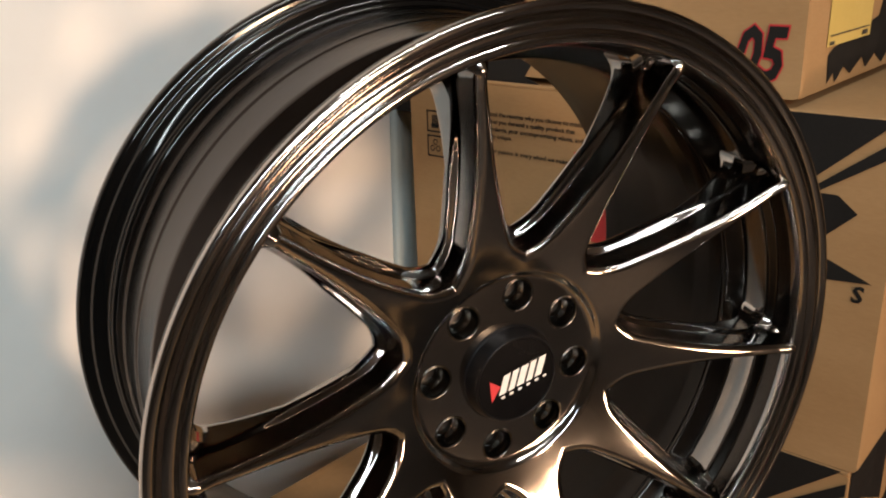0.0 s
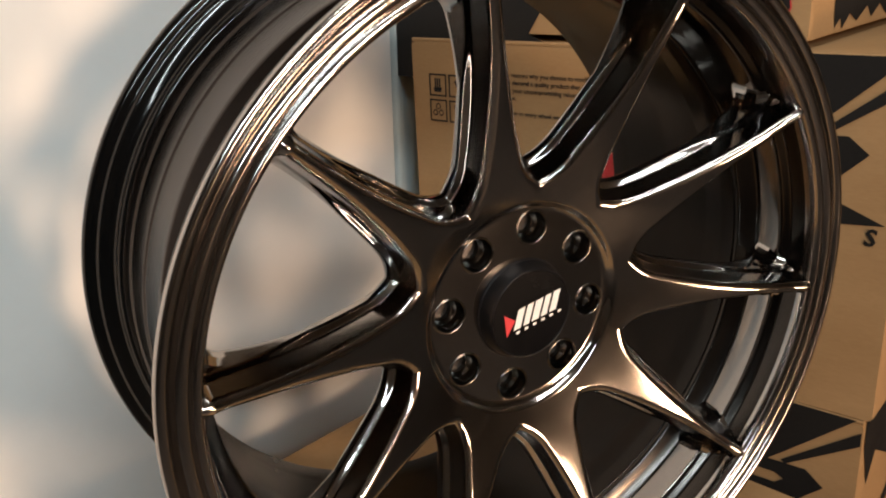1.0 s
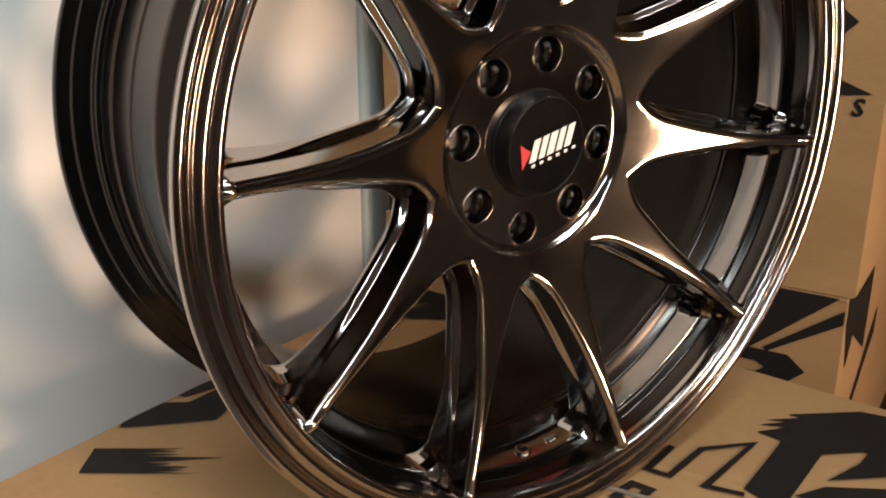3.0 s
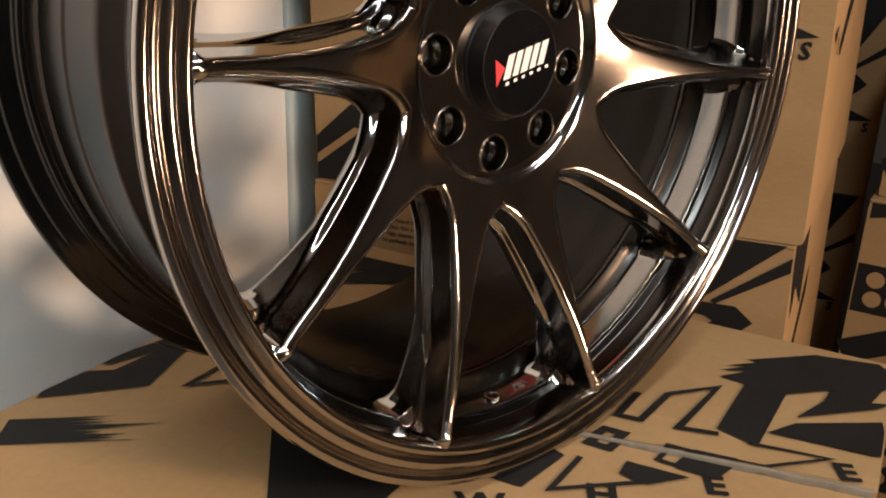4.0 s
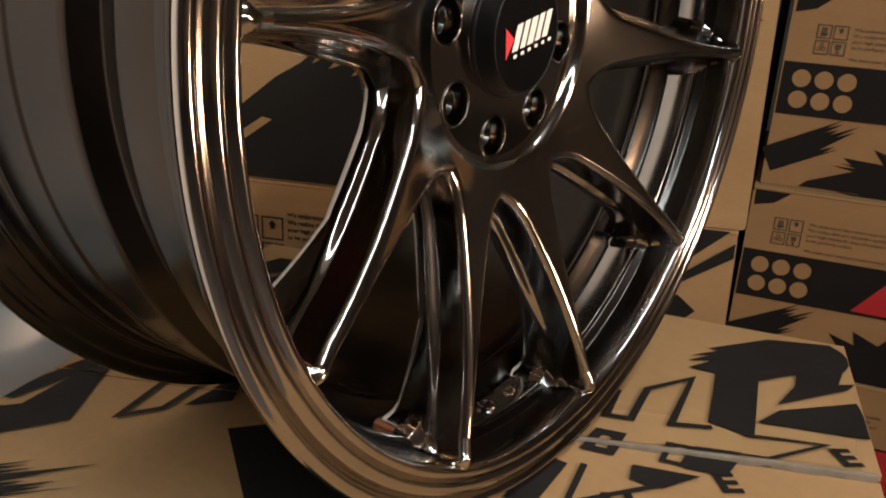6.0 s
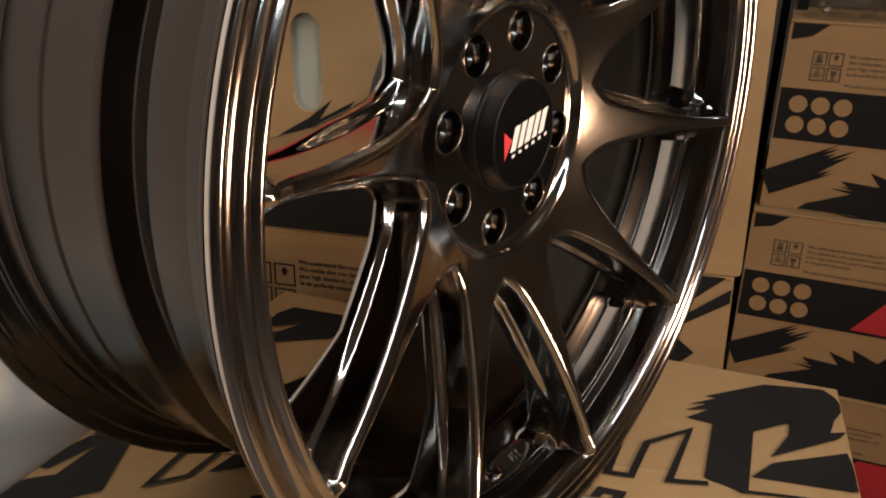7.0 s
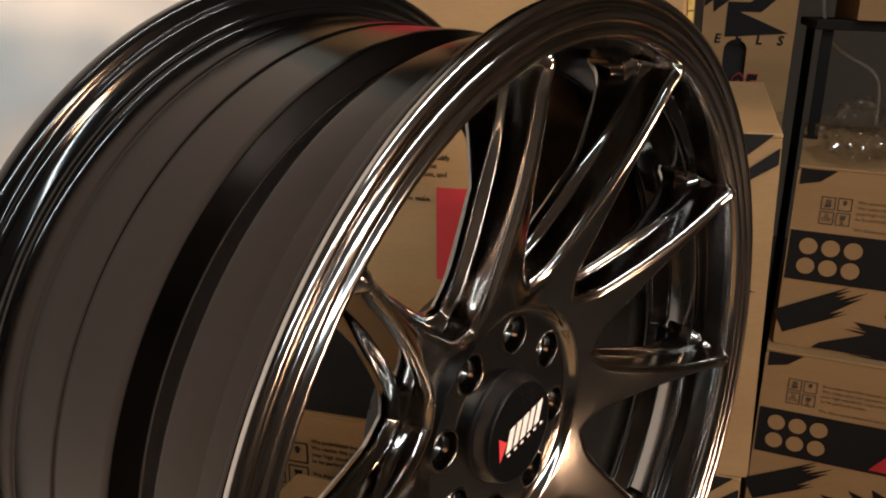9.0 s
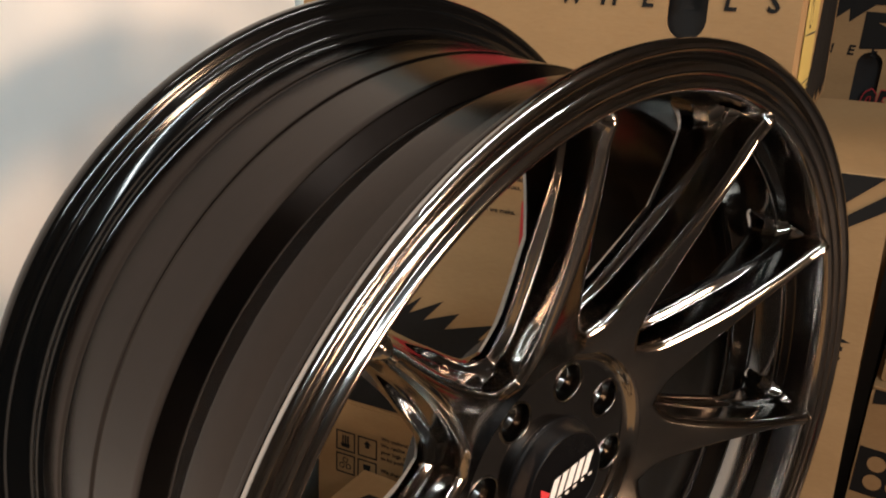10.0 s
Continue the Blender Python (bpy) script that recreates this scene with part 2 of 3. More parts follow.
# ---------------------------------------------------------------- room
def room():
    w0 = Vector((0.134, 0.505, 0))
    turn = Matrix.Translation(w0) @ Matrix.Rotation(radians(21), 4, "Z")
    bm = bmesh.new()
    block(bm, -3.2, 0.0, 0.0, 0.12, FLOOR_Z, 2.0, 0.002)
    wall = part("wall_north", bm, PAINT, None, m=turn)
    tagged(wall, "smooth white painted wall behind the wheel", "wall", kind="structure")
    bm = bmesh.new()
    block(bm, -0.02, 0.055, -0.006, 0.12, FLOOR_Z, 2.0, 0.004)
    block(bm, 0.04, 0.062, -0.014, 0.02, FLOOR_Z, 2.0, 0.003)
    tagged(part("trim", bm, TRIM, None, m=turn @ Matrix.Translation((0.02, 0, 0))), "pale blue painted corner trim at the wall's end", "trim", kind="structure")
    # far wall; its near-black colour takes the place of the deep shade there
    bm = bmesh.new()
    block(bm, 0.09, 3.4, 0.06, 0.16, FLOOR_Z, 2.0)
    tagged(part("wall_north_far", bm, UNLIT_BLACK, None, m=turn), "wall behind the stacked boxes, coloured near black for the unlit space", "wall", kind="structure")
    bm = bmesh.new()
    block(bm, -3.4, 3.6, -4.0, 2.6, FLOOR_Z - 0.1, FLOOR_Z)
    tagged(part("floor", bm, GROUND, None), "grey worn concrete floor", "floor", kind="structure")
    bm = bmesh.new()
    block(bm, -3.4, 3.6, -4.0, 2.6, 2.0, 2.1)
    tagged(part("ceiling", bm, ROOM, None), "dim ceiling of the store room", "ceiling", kind="structure")
    for name, box in (("wall_west", (-3.4, -3.3, -4.0, 2.6)), ("wall_east", (3.5, 3.6, -4.0, 2.6)), ("wall_south", (-3.3, 3.5, -4.0, -3.9)),
                      ("wall_back", (-3.3, 3.5, 2.5, 2.6))):
        bm = bmesh.new()
        block(bm, *box, FLOOR_Z, 2.0)
        tagged(part(name, bm, ROOM, None), "dim brown wall of the store room", "wall", kind="structure")


room()


# ---------------------------------------------------------------- cardboard boxes
def icon_shapes(x, z, s):
    """Four handling marks in rounded squares: hands, arrow, recycling ring, glass."""
    shapes = []
    g = s * 1.14
    for cx, cz in ((x, z), (x + g, z), (x, z - g), (x + g, z - g)):
        shapes += outline_frame([(cx - s / 2, cz - s / 2), (cx + s / 2, cz - s / 2), (cx + s / 2, cz + s / 2), (cx - s / 2, cz + s / 2)], s * 0.07)
    q = s * 0.1
    for k in (-1, 0, 1):
        shapes.append([(x + k * q * 1.3 - q * 0.4, z - q), (x + k * q * 1.3 + q * 0.4, z - q), (x + k * q * 1.3 + q * 0.4, z + 3 * q), (x + k * q * 1.3 - q * 0.4, z + 3 * q)])
    shapes.append([(x - 2 * q, z - 3 * q), (x + 2 * q, z - 3 * q), (x + 2.4 * q, z - q), (x - 2.4 * q, z - q)])
    ax = x + g
    shapes.append([(ax - 2 * q, z + 1.5 * q), (ax + 2 * q, z + 1.5 * q), (ax, z + 3.6 * q)])
    shapes.append([(ax - q, z - 0.2 * q), (ax + q, z - 0.2 * q), (ax + q, z + 1.5 * q), (ax - q, z + 1.5 * q)])
    for k in range(3):
        a = 2 * math.pi * k / 3
        cx, cz = x + 1.9 * q * math.sin(a), z - g + 1.9 * q * math.cos(a)
        shapes += outline_frame(circle(cx, cz, 1.5 * q, 8), q * 0.5)
    gz = z - g
    shapes.append([(ax - 2 * q, gz + 3 * q), (ax - 1.6 * q, gz), (ax - 0.4 * q, gz - 0.8 * q), (ax + 0.4 * q, gz - 0.8 * q), (ax + 1.6 * q, gz), (ax + 2 * q, gz + 3 * q)])
    shapes.append([(ax - 0.4 * q, gz - 3 * q), (ax + 0.4 * q, gz - 3 * q), (ax + 0.4 * q, gz - 0.8 * q), (ax - 0.4 * q, gz - 0.8 * q)])
    shapes.append([(ax - 1.6 * q, gz - 3.6 * q), (ax + 1.6 * q, gz - 3.6 * q), (ax + 1.6 * q, gz - 3 * q), (ax - 1.6 * q, gz - 3 * q)])
    return shapes


NOTE = ("We understand the reasons why you choose to modify\nWe realize that you demand a quality product that\n"
        "your high standards, your uncompromising values, and\nto be perfectly unique.\n\nWe share your passion in every wheel we make.")


def carton(m, w, d, h, label, group="", holes=(), name="cardboard_box", seam=True, lift=0.0, top=True):
    """A closed carton: four boards, a bottom, two top flaps that meet in a seam, and tape over it. Its face looks along -y."""
    box = root(name, m, label, "box", group)
    t = 0.004
    outline = rounded([(-w / 2, 0.0), (w / 2, 0.0), (w / 2, h - t), (-w / 2, h - t)], 0.004, 2)
    board = part("front_panel", plate(outline, holes, t), CARD, box, m=Matrix.Translation((0, -d / 2, 0)))
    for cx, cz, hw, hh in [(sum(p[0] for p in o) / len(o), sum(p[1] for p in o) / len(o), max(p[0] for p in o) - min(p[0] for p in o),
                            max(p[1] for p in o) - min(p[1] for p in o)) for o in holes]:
        # pale board behind the hole, or with top off a sheet coloured as shade
        part("hole_backing", plate(stadium(cx, cz, hw + 0.012, hh + 0.012), [], 0.003), HOLE_FLAP if top else HOLE_SHADE, box,
             "pale board behind the hand hole" if top else "black sheet standing in for the shade inside the hand hole", m=Matrix.Translation((0, -d / 2 + t + 0.006, 0)))
    bm = bmesh.new()
    block(bm, -w / 2 + 0.003, w / 2 - 0.003, d / 2 - t, d / 2, 0, h - t, 0.0015)
    part("back_panel", bm, CARD, box)
    for side in (-1, 1):
        bm = bmesh.new()
        block(bm, side * (w / 2 - t / 2) - t / 2, side * (w / 2 - t / 2) + t / 2, -d / 2 + t, d / 2 - t, 0, h - t, 0.0015)
        part("side_panel", bm, CARD, box)
    bm = bmesh.new()
    block(bm, -w / 2 + t, w / 2 - t, -d / 2 + t, d / 2 - t, 0, t)
    part("bottom", bm, CARD, box)
    if lift == 0.0:
        for side in (-1, 1):
            bm = bmesh.new()
            a, b = (-w / 2, -0.001) if side < 0 else (0.001, w / 2)
            block(bm, a, b, -d / 2, d / 2, h - t, h, 0.0012)
            part("top_flap", bm, CARD, box)
    return box


def front_print(box, w, d, dz=0.0, number_at=-0.125):
    """The print on a stack's face; x runs from the face's right-hand edge, to the left."""
    m = Matrix.Translation((w / 2, -d / 2, dz))

    def flip(shape):
        return [(-u, z) for u, z in shape]
    h = BOX_H - dz - 0.001
    printed("brush_print", [flip(s) for s in (
        [(0.225, h), (0.006, h), (0.064, 0.244), (0.12, 0.196), (0.122, 0.214), (0.15, 0.19), (0.15, 0.215), (0.18, 0.20), (0.17, 0.225), (0.20, 0.22), (0.19, 0.245), (0.215, 0.25)],
        [(0.001, 0.286), (0.001, 0.273), (0.060, 0.234), (0.064, 0.237)],
        [(0.10, 0.234), (0.042, 0.235), (0.026, 0.222), (0.051, 0.198), (0.10, 0.198), (0.10, 0.212), (0.068, 0.212), (0.060, 0.218), (0.068, 0.222), (0.10, 0.222)],
        [(0.10, 0.205), (0.048, 0.184), (0.009, 0.168), (0.10, 0.160)],
    )], INK, box, m)
    for i, letter in enumerate("WHEELS"):
        lettering("letter_print", letter, 0.019, -0.019 - 0.0305 * (5 - i), 0.151, INK, box, m, align="CENTER", bold=0.0006, shear=0.12)
    for ink, lift, bold in ((RED_INK, 0.0006, 0.0032), (INK, 0.0009, 0.0018)):
        number = lettering("number_print", "05", 0.058, number_at, 0.064, ink, box, m, lift=lift, bold=bold, shear=0.2, spacing=0.95)
        number.data.transform(Matrix.Diagonal((0.70, 1, 1, 1)))
    printed("red_print", [flip([(0.281, 0.238), (0.197, 0.238), (0.197, 0.153), (0.281, 0.153)])], RED_INK, box, m)
    printed("handling_print", icon_shapes(-0.455, 0.249, 0.0235), INK, box, m, joined=True)
    lettering("note_print", NOTE, 0.0064, -0.412, 0.2625, INK, box, m, line=1.17, bold=0.00014)
    low = [(0.489, 0.001), (0.489, 0.047), (0.455, 0.075), (0.425, 0.098), (0.40, 0.112), (0.375, 0.131), (0.388, 0.112), (0.352, 0.131), (0.372, 0.108), (0.335, 0.122),
           (0.35, 0.103), (0.30, 0.118), (0.315, 0.10), (0.262, 0.11), (0.285, 0.085), (0.24, 0.08), (0.26, 0.05), (0.22, 0.035), (0.24, 0.001)]
    printed("brush_print", [flip(low)], INK, box, m)
    printed("streak_print", [flip(s) for s in ([(0.488, 0.018), (0.488, 0.028), (0.44, 0.060), (0.43, 0.058)],)], CARD, box, m, lift=0.0011)


def hole_at(u, z, width=0.030, height=0.09):
    return [stadium(BOX_W / 2 - u, z, width, height)]


GROUP = "stack of cartons"
Z_MID = 0.063
middle = carton(stack_pose(0.245, 0.0, Z_MID), BOX_W, BOX_W, BOX_H, "brown cardboard carton with black brush print, stacked between two others", GROUP, hole_at(0.40, 0.163))
front_print(middle, BOX_W, BOX_W)
below = carton(stack_pose(0.240, 0.0, Z_MID - BOX_H - 0.001), BOX_W, BOX_W, BOX_H, "brown cardboard carton with black brush print, low in the stack", GROUP, hole_at(0.40, 0.163))
front_print(below, BOX_W, BOX_W)
lowest = carton(stack_pose(0.245, 0.0, Z_MID - 2 * BOX_H - 0.002), BOX_W, BOX_W, BOX_H, "brown cardboard carton at the foot of the stack", GROUP)
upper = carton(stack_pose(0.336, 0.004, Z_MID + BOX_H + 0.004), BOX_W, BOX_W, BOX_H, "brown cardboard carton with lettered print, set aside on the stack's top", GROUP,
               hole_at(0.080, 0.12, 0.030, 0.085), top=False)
front_print(upper, BOX_W, BOX_W, dz=-0.05, number_at=-0.079)
# the label and the print on the upper carton's flank
flank = Matrix.Translation((BOX_W / 2, -BOX_W / 2, 0)) @ Matrix.Rotation(radians(90), 4, "Z")
printed("yellow_label", [[(0.05, 0.035), (0.165, 0.035), (0.165, 0.17), (0.05, 0.17)]], YELLOW, upper, flank, lift=0.0009, label="yellow paper label")
printed("label_print", [[(0.055, z), (0.16, z), (0.16, z + 0.0012), (0.055, z + 0.0012)] for z in (0.043, 0.083, 0.118)] +
        outline_frame(circle(0.085, 0.10, 0.012, 14), 0.002) + [[(0.054, 0.036), (0.066, 0.036), (0.066, 0.039), (0.054, 0.039)], [(0.14, 0.037), (0.155, 0.037), (0.155, 0.041), (0.14, 0.041)]],
        GREY_INK, upper, flank, lift=0.0013, joined=True)
printed("brush_print", [[(0.06, 0.005), (0.056, 0.028), (0.068, 0.033), (0.19, 0.05), (0.22, 0.12), (0.30, 0.18), (0.45, 0.2), (0.45, 0.02), (0.40, 0.004), (0.36, 0.018), (0.33, 0.004), (0.30, 0.02),
                         (0.27, 0.004), (0.24, 0.018), (0.215, 0.005), (0.19, 0.016), (0.165, 0.006), (0.15, 0.017), (0.12, 0.006), (0.10, 0.014), (0.08, 0.003), (0.074, 0.012)]], INK, upper, flank)

# flank prints of the stack
for carton_thing in (middle, below):
    printed("brush_print", [[(0.006, 0.296), (0.13, 0.296), (0.13, 0.20), (0.05, 0.245), (0.03, 0.22), (0.006, 0.27)], [(0.02, 0.17), (0.05, 0.175), (0.035, 0.16)],
                            [(0.09, 0.155), (0.2, 0.22), (0.2, 0.19), (0.1, 0.145)]], INK, carton_thing, flank)
    lettering("letter_print", "S", 0.02, 0.06, 0.15, INK, carton_thing, flank, bold=0.0005)

# a column farther back
FAR_Z, FAR_BACK, FAR_MID = -0.052, 0.72, 0.212
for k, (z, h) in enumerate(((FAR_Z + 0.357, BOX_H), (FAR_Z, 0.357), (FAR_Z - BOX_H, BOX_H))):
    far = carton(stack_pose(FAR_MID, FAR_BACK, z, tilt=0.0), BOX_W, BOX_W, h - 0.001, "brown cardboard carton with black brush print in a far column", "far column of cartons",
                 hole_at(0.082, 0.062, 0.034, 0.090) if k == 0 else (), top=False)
    front_print(far, BOX_W, BOX_W, dz=-0.05)
bm = bmesh.new()
block(bm, -0.24, 0.24, -0.24, 0.24, 0.105, FAR_Z - BOX_H - FLOOR_Z, 0.002)
for k in (-1, 0, 1):
    block(bm, k * 0.2 - 0.035, k * 0.2 + 0.035, -0.24, 0.24, 0.0, 0.105, 0.002)
tagged(part("pallet", bm, WOOD, None, m=stack_pose(FAR_MID, FAR_BACK, FLOOR_Z, tilt=0.0)), "low wooden pallet under the far cartons", "pallet")


def dotted_print(box, w, d, h, red):
    """Circles in a black band, handling marks and brush strokes; x from the face's left-hand edge."""
    m = Matrix.Translation((-w / 2, -d / 2, 0))
    z = 0.100
    printed("band_print", [[(0.002, z), (w - 0.002, z), (w - 0.002, z + 0.071), (0.002, z + 0.071)]], INK, box, m)
    dots = [circle(0.027 + 0.0285 * i, z + 0.050 - 0.0285 * j, 0.0118, 20) for i in range(3) for j in range(2)]
    printed("dot_print", dots, CARD, box, m, lift=0.0012)
    printed("handling_print", icon_shapes(0.044, 0.213, 0.018), GREY_INK, box, m, joined=True)
    lettering("note_print", NOTE, 0.0066, 0.080, 0.216, GREY_INK, box, m, line=1.15)
    printed("brush_print", [brush(0.002, 0.035, 0.115, 0.093, 0.036, 7, 3, 0.3), brush(0.30, 0.0, 0.06, 0.03, 0.045, 8, 4, 0.35),
                            [(0.05, 0.003), (0.35, 0.003), (0.35, 0.075), (0.22, 0.085), (0.20, 0.06), (0.165, 0.075), (0.17, 0.055), (0.135, 0.066), (0.15, 0.047), (0.10, 0.05), (0.12, 0.035), (0.06, 0.012)],
                            [(0.004, h - 0.004), (0.05, h - 0.004), (0.03, h - 0.02), (0.004, h - 0.026)]], INK, box, m)
    if red:
        printed("red_print", [[(0.155, z + 0.005), (0.30, z + 0.002), (0.30, z + 0.068), (0.205, z + 0.068)]], RED_INK, box, m, lift=0.0012)


COL2 = Vector((0.838, 0.156, 0))
for k in range(3):
    a = Vector((math.cos(radians(-74)), math.sin(radians(-74)), 0))
    b = Vector((-a.y, a.x, 0))
    shift = (0.012, -0.012, -0.022)[k]
    p = COL2 + a * 0.245 + b * (0.245) + Vector((shift, 0, 0))
    m = Matrix.Translation((p.x, p.y, 0.256 - 0.262 * (k + 1))) @ Matrix.Rotation(radians(-74), 4, "Z")
    box = carton(m, BOX_W, BOX_W, 0.2615, "brown cardboard carton with rows of printed dots in a black band", "column of dotted cartons")
    dotted_print(box, BOX_W, BOX_W, 0.2615, k >= 1)


# ---------------------------------------------------------------- the carton that carries the wheel
REST_ANGLE = 19.0
REST_MID = Vector((-0.0013, 0.0727, 0))
REST_L, REST_D, REST_H = 0.485, 0.50, 0.297
REST_TOP = 0.003


def seam_x(y):
    """The flaps of the wheel's carton meet in a line that runs a little askew."""
    return 0.0305 - 0.17 * (y + 0.165)


def rest_box():
    m = Matrix.Translation((REST_MID.x, REST_MID.y, REST_TOP - REST_H)) @ Matrix.Rotation(radians(REST_ANGLE), 4, "Z")
    box = carton(m, REST_L, REST_D, REST_H, "brown cardboard carton with bold black print carrying the wheel", lift=1.0)
    h, t = REST_H, 0.004
    seam = 0.0
    # two top flaps; the one past the seam lifts a little towards its free corner
    for side in (-1, 1):
        bm = bmesh.new()
        a, b = (-REST_L / 2, seam - 0.0008) if side < 0 else (seam + 0.0008, REST_L / 2)
        block(bm, a, b, -REST_D / 2, REST_D / 2, h - t, h)
        bmesh.ops.subdivide_edges(bm, edges=bm.edges[:], cuts=9, use_grid_fill=True)
        for v in bm.verts:
            v.co.x += seam_x(v.co.y) * max(0.0, 1 - abs(v.co.x) / (REST_L / 2))
        if side > 0:
            for v in bm.verts:
                seam = seam_x(v.co.y)
                near = max(0.0, 1 - (v.co.x - seam) / 0.20)
                front = max(0.0, min(1.0, (0.02 - v.co.y) / 0.22))
                v.co.z += 0.004 * near ** 1.2 * front ** 1.1
            seam = 0.0
        part("top_flap", bm, CARD, box, "flap with a lifted cut edge" if side > 0 else "")
    # the cut edge of the lifted flap, its corrugated core showing
    bm = bmesh.new()
    rows = []
    for i in range(91):
        y = 0.02 - 0.268 * i / 90
        front = max(0.0, min(1.0, (0.02 - y) / 0.22))
        z = h + 0.004 * front ** 1.1
        seam = seam_x(y)
        w = 0.0010 * noise.noise(Vector((y * 60, 0, 0))) + 0.0006 * noise.noise(Vector((y * 210, 3, 0)))
        rows.append([bm.verts.new(p) for p in ((seam - 0.0012 + w, y, h - 0.003), (seam - 0.0016 + w, y, z - 0.0006), (seam - 0.0010 + w, y, z + 0.0012), (seam + 0.0004 + w, y, z + 0.0014), (seam + 0.0012, y, z + 0.0002))])
    for r0, r1 in zip(rows, rows[1:]):
        for k in range(4):
            bm.faces.new((r0[k], r0[k + 1], r1[k + 1], r1[k]))
    part("torn_edge", bm, CARD_EDGE, box, "torn corrugated edge of the flap", smooth=80)
    # clear tape beside the seam
    bm = bmesh.new()
    for i in range(41):
        y = 0.10 - 0.34 * i / 40
        front = max(0.0, min(1.0, (0.02 - y) / 0.22))
        seam = seam_x(y)
        for k, x in enumerate((seam + 0.004, seam + 0.020, seam + 0.042)):
            lift = 0.004 * max(0.0, 1 - (x - seam) / 0.20) ** 1.2 * front ** 1.1
            bm.verts.new((x + 0.0008 * math.sin(i * 0.7 + k), y, h + lift + 0.0004 + (0.0003 * math.sin(i * 1.3) if k == 1 else 0)))
    bm.verts.ensure_lookup_table()
    for i in range(40):
        for k in range(2):
            a = 3 * i + k
            bm.faces.new([bm.verts[q] for q in (a, a + 1, a + 4, a + 3)])
    part("packing_tape", bm, TAPE, box, "clear brown packing tape", smooth=60)
    return box


rest = rest_box()
PRINT0 = Vector((-0.070, 0.001, REST_TOP))
PRINT_TURN = -33.8
print_m = rest.matrix_basis.inverted() @ (Matrix.Translation(PRINT0) @ Matrix.Rotation(radians(PRINT_TURN), 4, "Z") @ Matrix.Rotation(radians(-90), 4, "X"))
# the print lies in the carton's top plane: x along the words, second coordinate up the words


def drape(ob):
    """Lays a flat print on the bent flap of the carton's top."""
    top = REST_H
    mesh, m = ob.data, ob.matrix_basis
    bm = bmesh.new()
    bm.from_mesh(mesh)
    bmesh.ops.triangulate(bm, faces=bm.faces[:])
    for _ in range(4):
        long_edges = [e for e in bm.edges if e.calc_length() > 0.014]
        if not long_edges:
            break
        bmesh.ops.subdivide_edges(bm, edges=long_edges, cuts=1)
        bmesh.ops.triangulate(bm, faces=[f for f in bm.faces if len(f.verts) > 3])
    back = m.inverted()
    bmesh.ops.transform(bm, matrix=m, verts=bm.verts[:])
    cut = bmesh.ops.bisect_plane(bm, geom=bm.verts[:] + bm.edges[:] + bm.faces[:], dist=0.00001, plane_co=(seam_x(0.0), 0, 0), plane_no=(1, 0.17, 0))["geom_cut"]
    bmesh.ops.split_edges(bm, edges=[e for e in cut if isinstance(e, bmesh.types.BMEdge)])
    for v in bm.verts:
        p = v.co
        past = any(f.calc_center_median().x > seam_x(f.calc_center_median().y) for f in v.link_faces)
        p.x = max(-REST_L / 2 + 0.001, min(REST_L / 2 - 0.001, p.x))
        p.y = max(-REST_D / 2 + 0.001, min(REST_D / 2 - 0.001, p.y))
        if past:
            near = max(0.0, min(1.0, 1 - (p.x - seam_x(p.y)) / 0.20))
            front = max(0.0, min(1.0, (0.02 - p.y) / 0.22))
            p.z += 0.004 * near ** 1.2 * front ** 1.1 + 0.0006
    bmesh.ops.transform(bm, matrix=back, verts=bm.verts[:])
    bm.to_mesh(mesh)
    bm.free()
    return ob


TOP_SHAPES = [
    # the broad slanted letter: brush head, stem, bowl and leg
    [(0.215, 0.130), (0.240, 0.136), (0.220, 0.140), (0.244, 0.144), (0.228, 0.147), (0.257, 0.150), (0.248, 0.155), (0.307, 0.160), (0.349, 0.141), (0.349, 0.115), (0.325, 0.099), (0.288, 0.103), (0.249, 0.099),
     (0.229, 0.117)],
    [(0.229, 0.118), (0.251, 0.100), (0.196, 0.034), (0.180, 0.058)],
    [(0.287, 0.104), (0.326, 0.101), (0.305, 0.083), (0.318, 0.080), (0.303, 0.074), (0.240, 0.067), (0.272, 0.088)],
    [(0.236, 0.060), (0.296, 0.057), (0.272, 0.013), (0.211, 0.050)],
    [(-0.106, 0.118), (-0.102, -0.06), (-0.09, -0.06), (-0.025, 0.022), (0.0, 0.035), (0.040, 0.010), (0.074, 0.040), (0.02, 0.118)],
    [(-0.192, 0.147), (-0.172, 0.211), (-0.188, 0.211), (-0.22, 0.172), (-0.262, 0.172), (-0.262, 0.135), (-0.24, 0.138)],
    [(-0.237, 0.187), (-0.188, 0.224), (-0.175, 0.217), (-0.225, 0.180)],
    [(-0.129, 0.150), (-0.100, 0.150), (-0.085, 0.190)],
]
TOP_SHAPES += stroke([(0.146, 0.110), (0.121, 0.081), (0.134, 0.073), (0.166, 0.106), (0.206, 0.113), (0.155, 0.061), (0.178, 0.051)], 0.0050)
TOP_SHAPES += outline_frame([(0.088, 0.053), (0.104, 0.041), (0.122, 0.057), (0.107, 0.068)], 0.0062)
TOP_SHAPES += outline_frame([(0.127, 0.030), (0.139, 0.021), (0.154, 0.033), (0.140, 0.043)], 0.0036)
TOP_SHAPES += [[(0.154, 0.034), (0.177, 0.021), (0.157, 0.007), (0.138, 0.020)]]
TOP_SHAPES += stroke([(0.192, 0.038), (0.234, 0.016), (0.189, 0.011), (0.148, 0.034)], 0.0036)
TOP_SHAPES += stroke([(0.104, 0.018), (0.112, 0.008), (0.056, 0.006), (0.083, 0.037)], 0.0040)
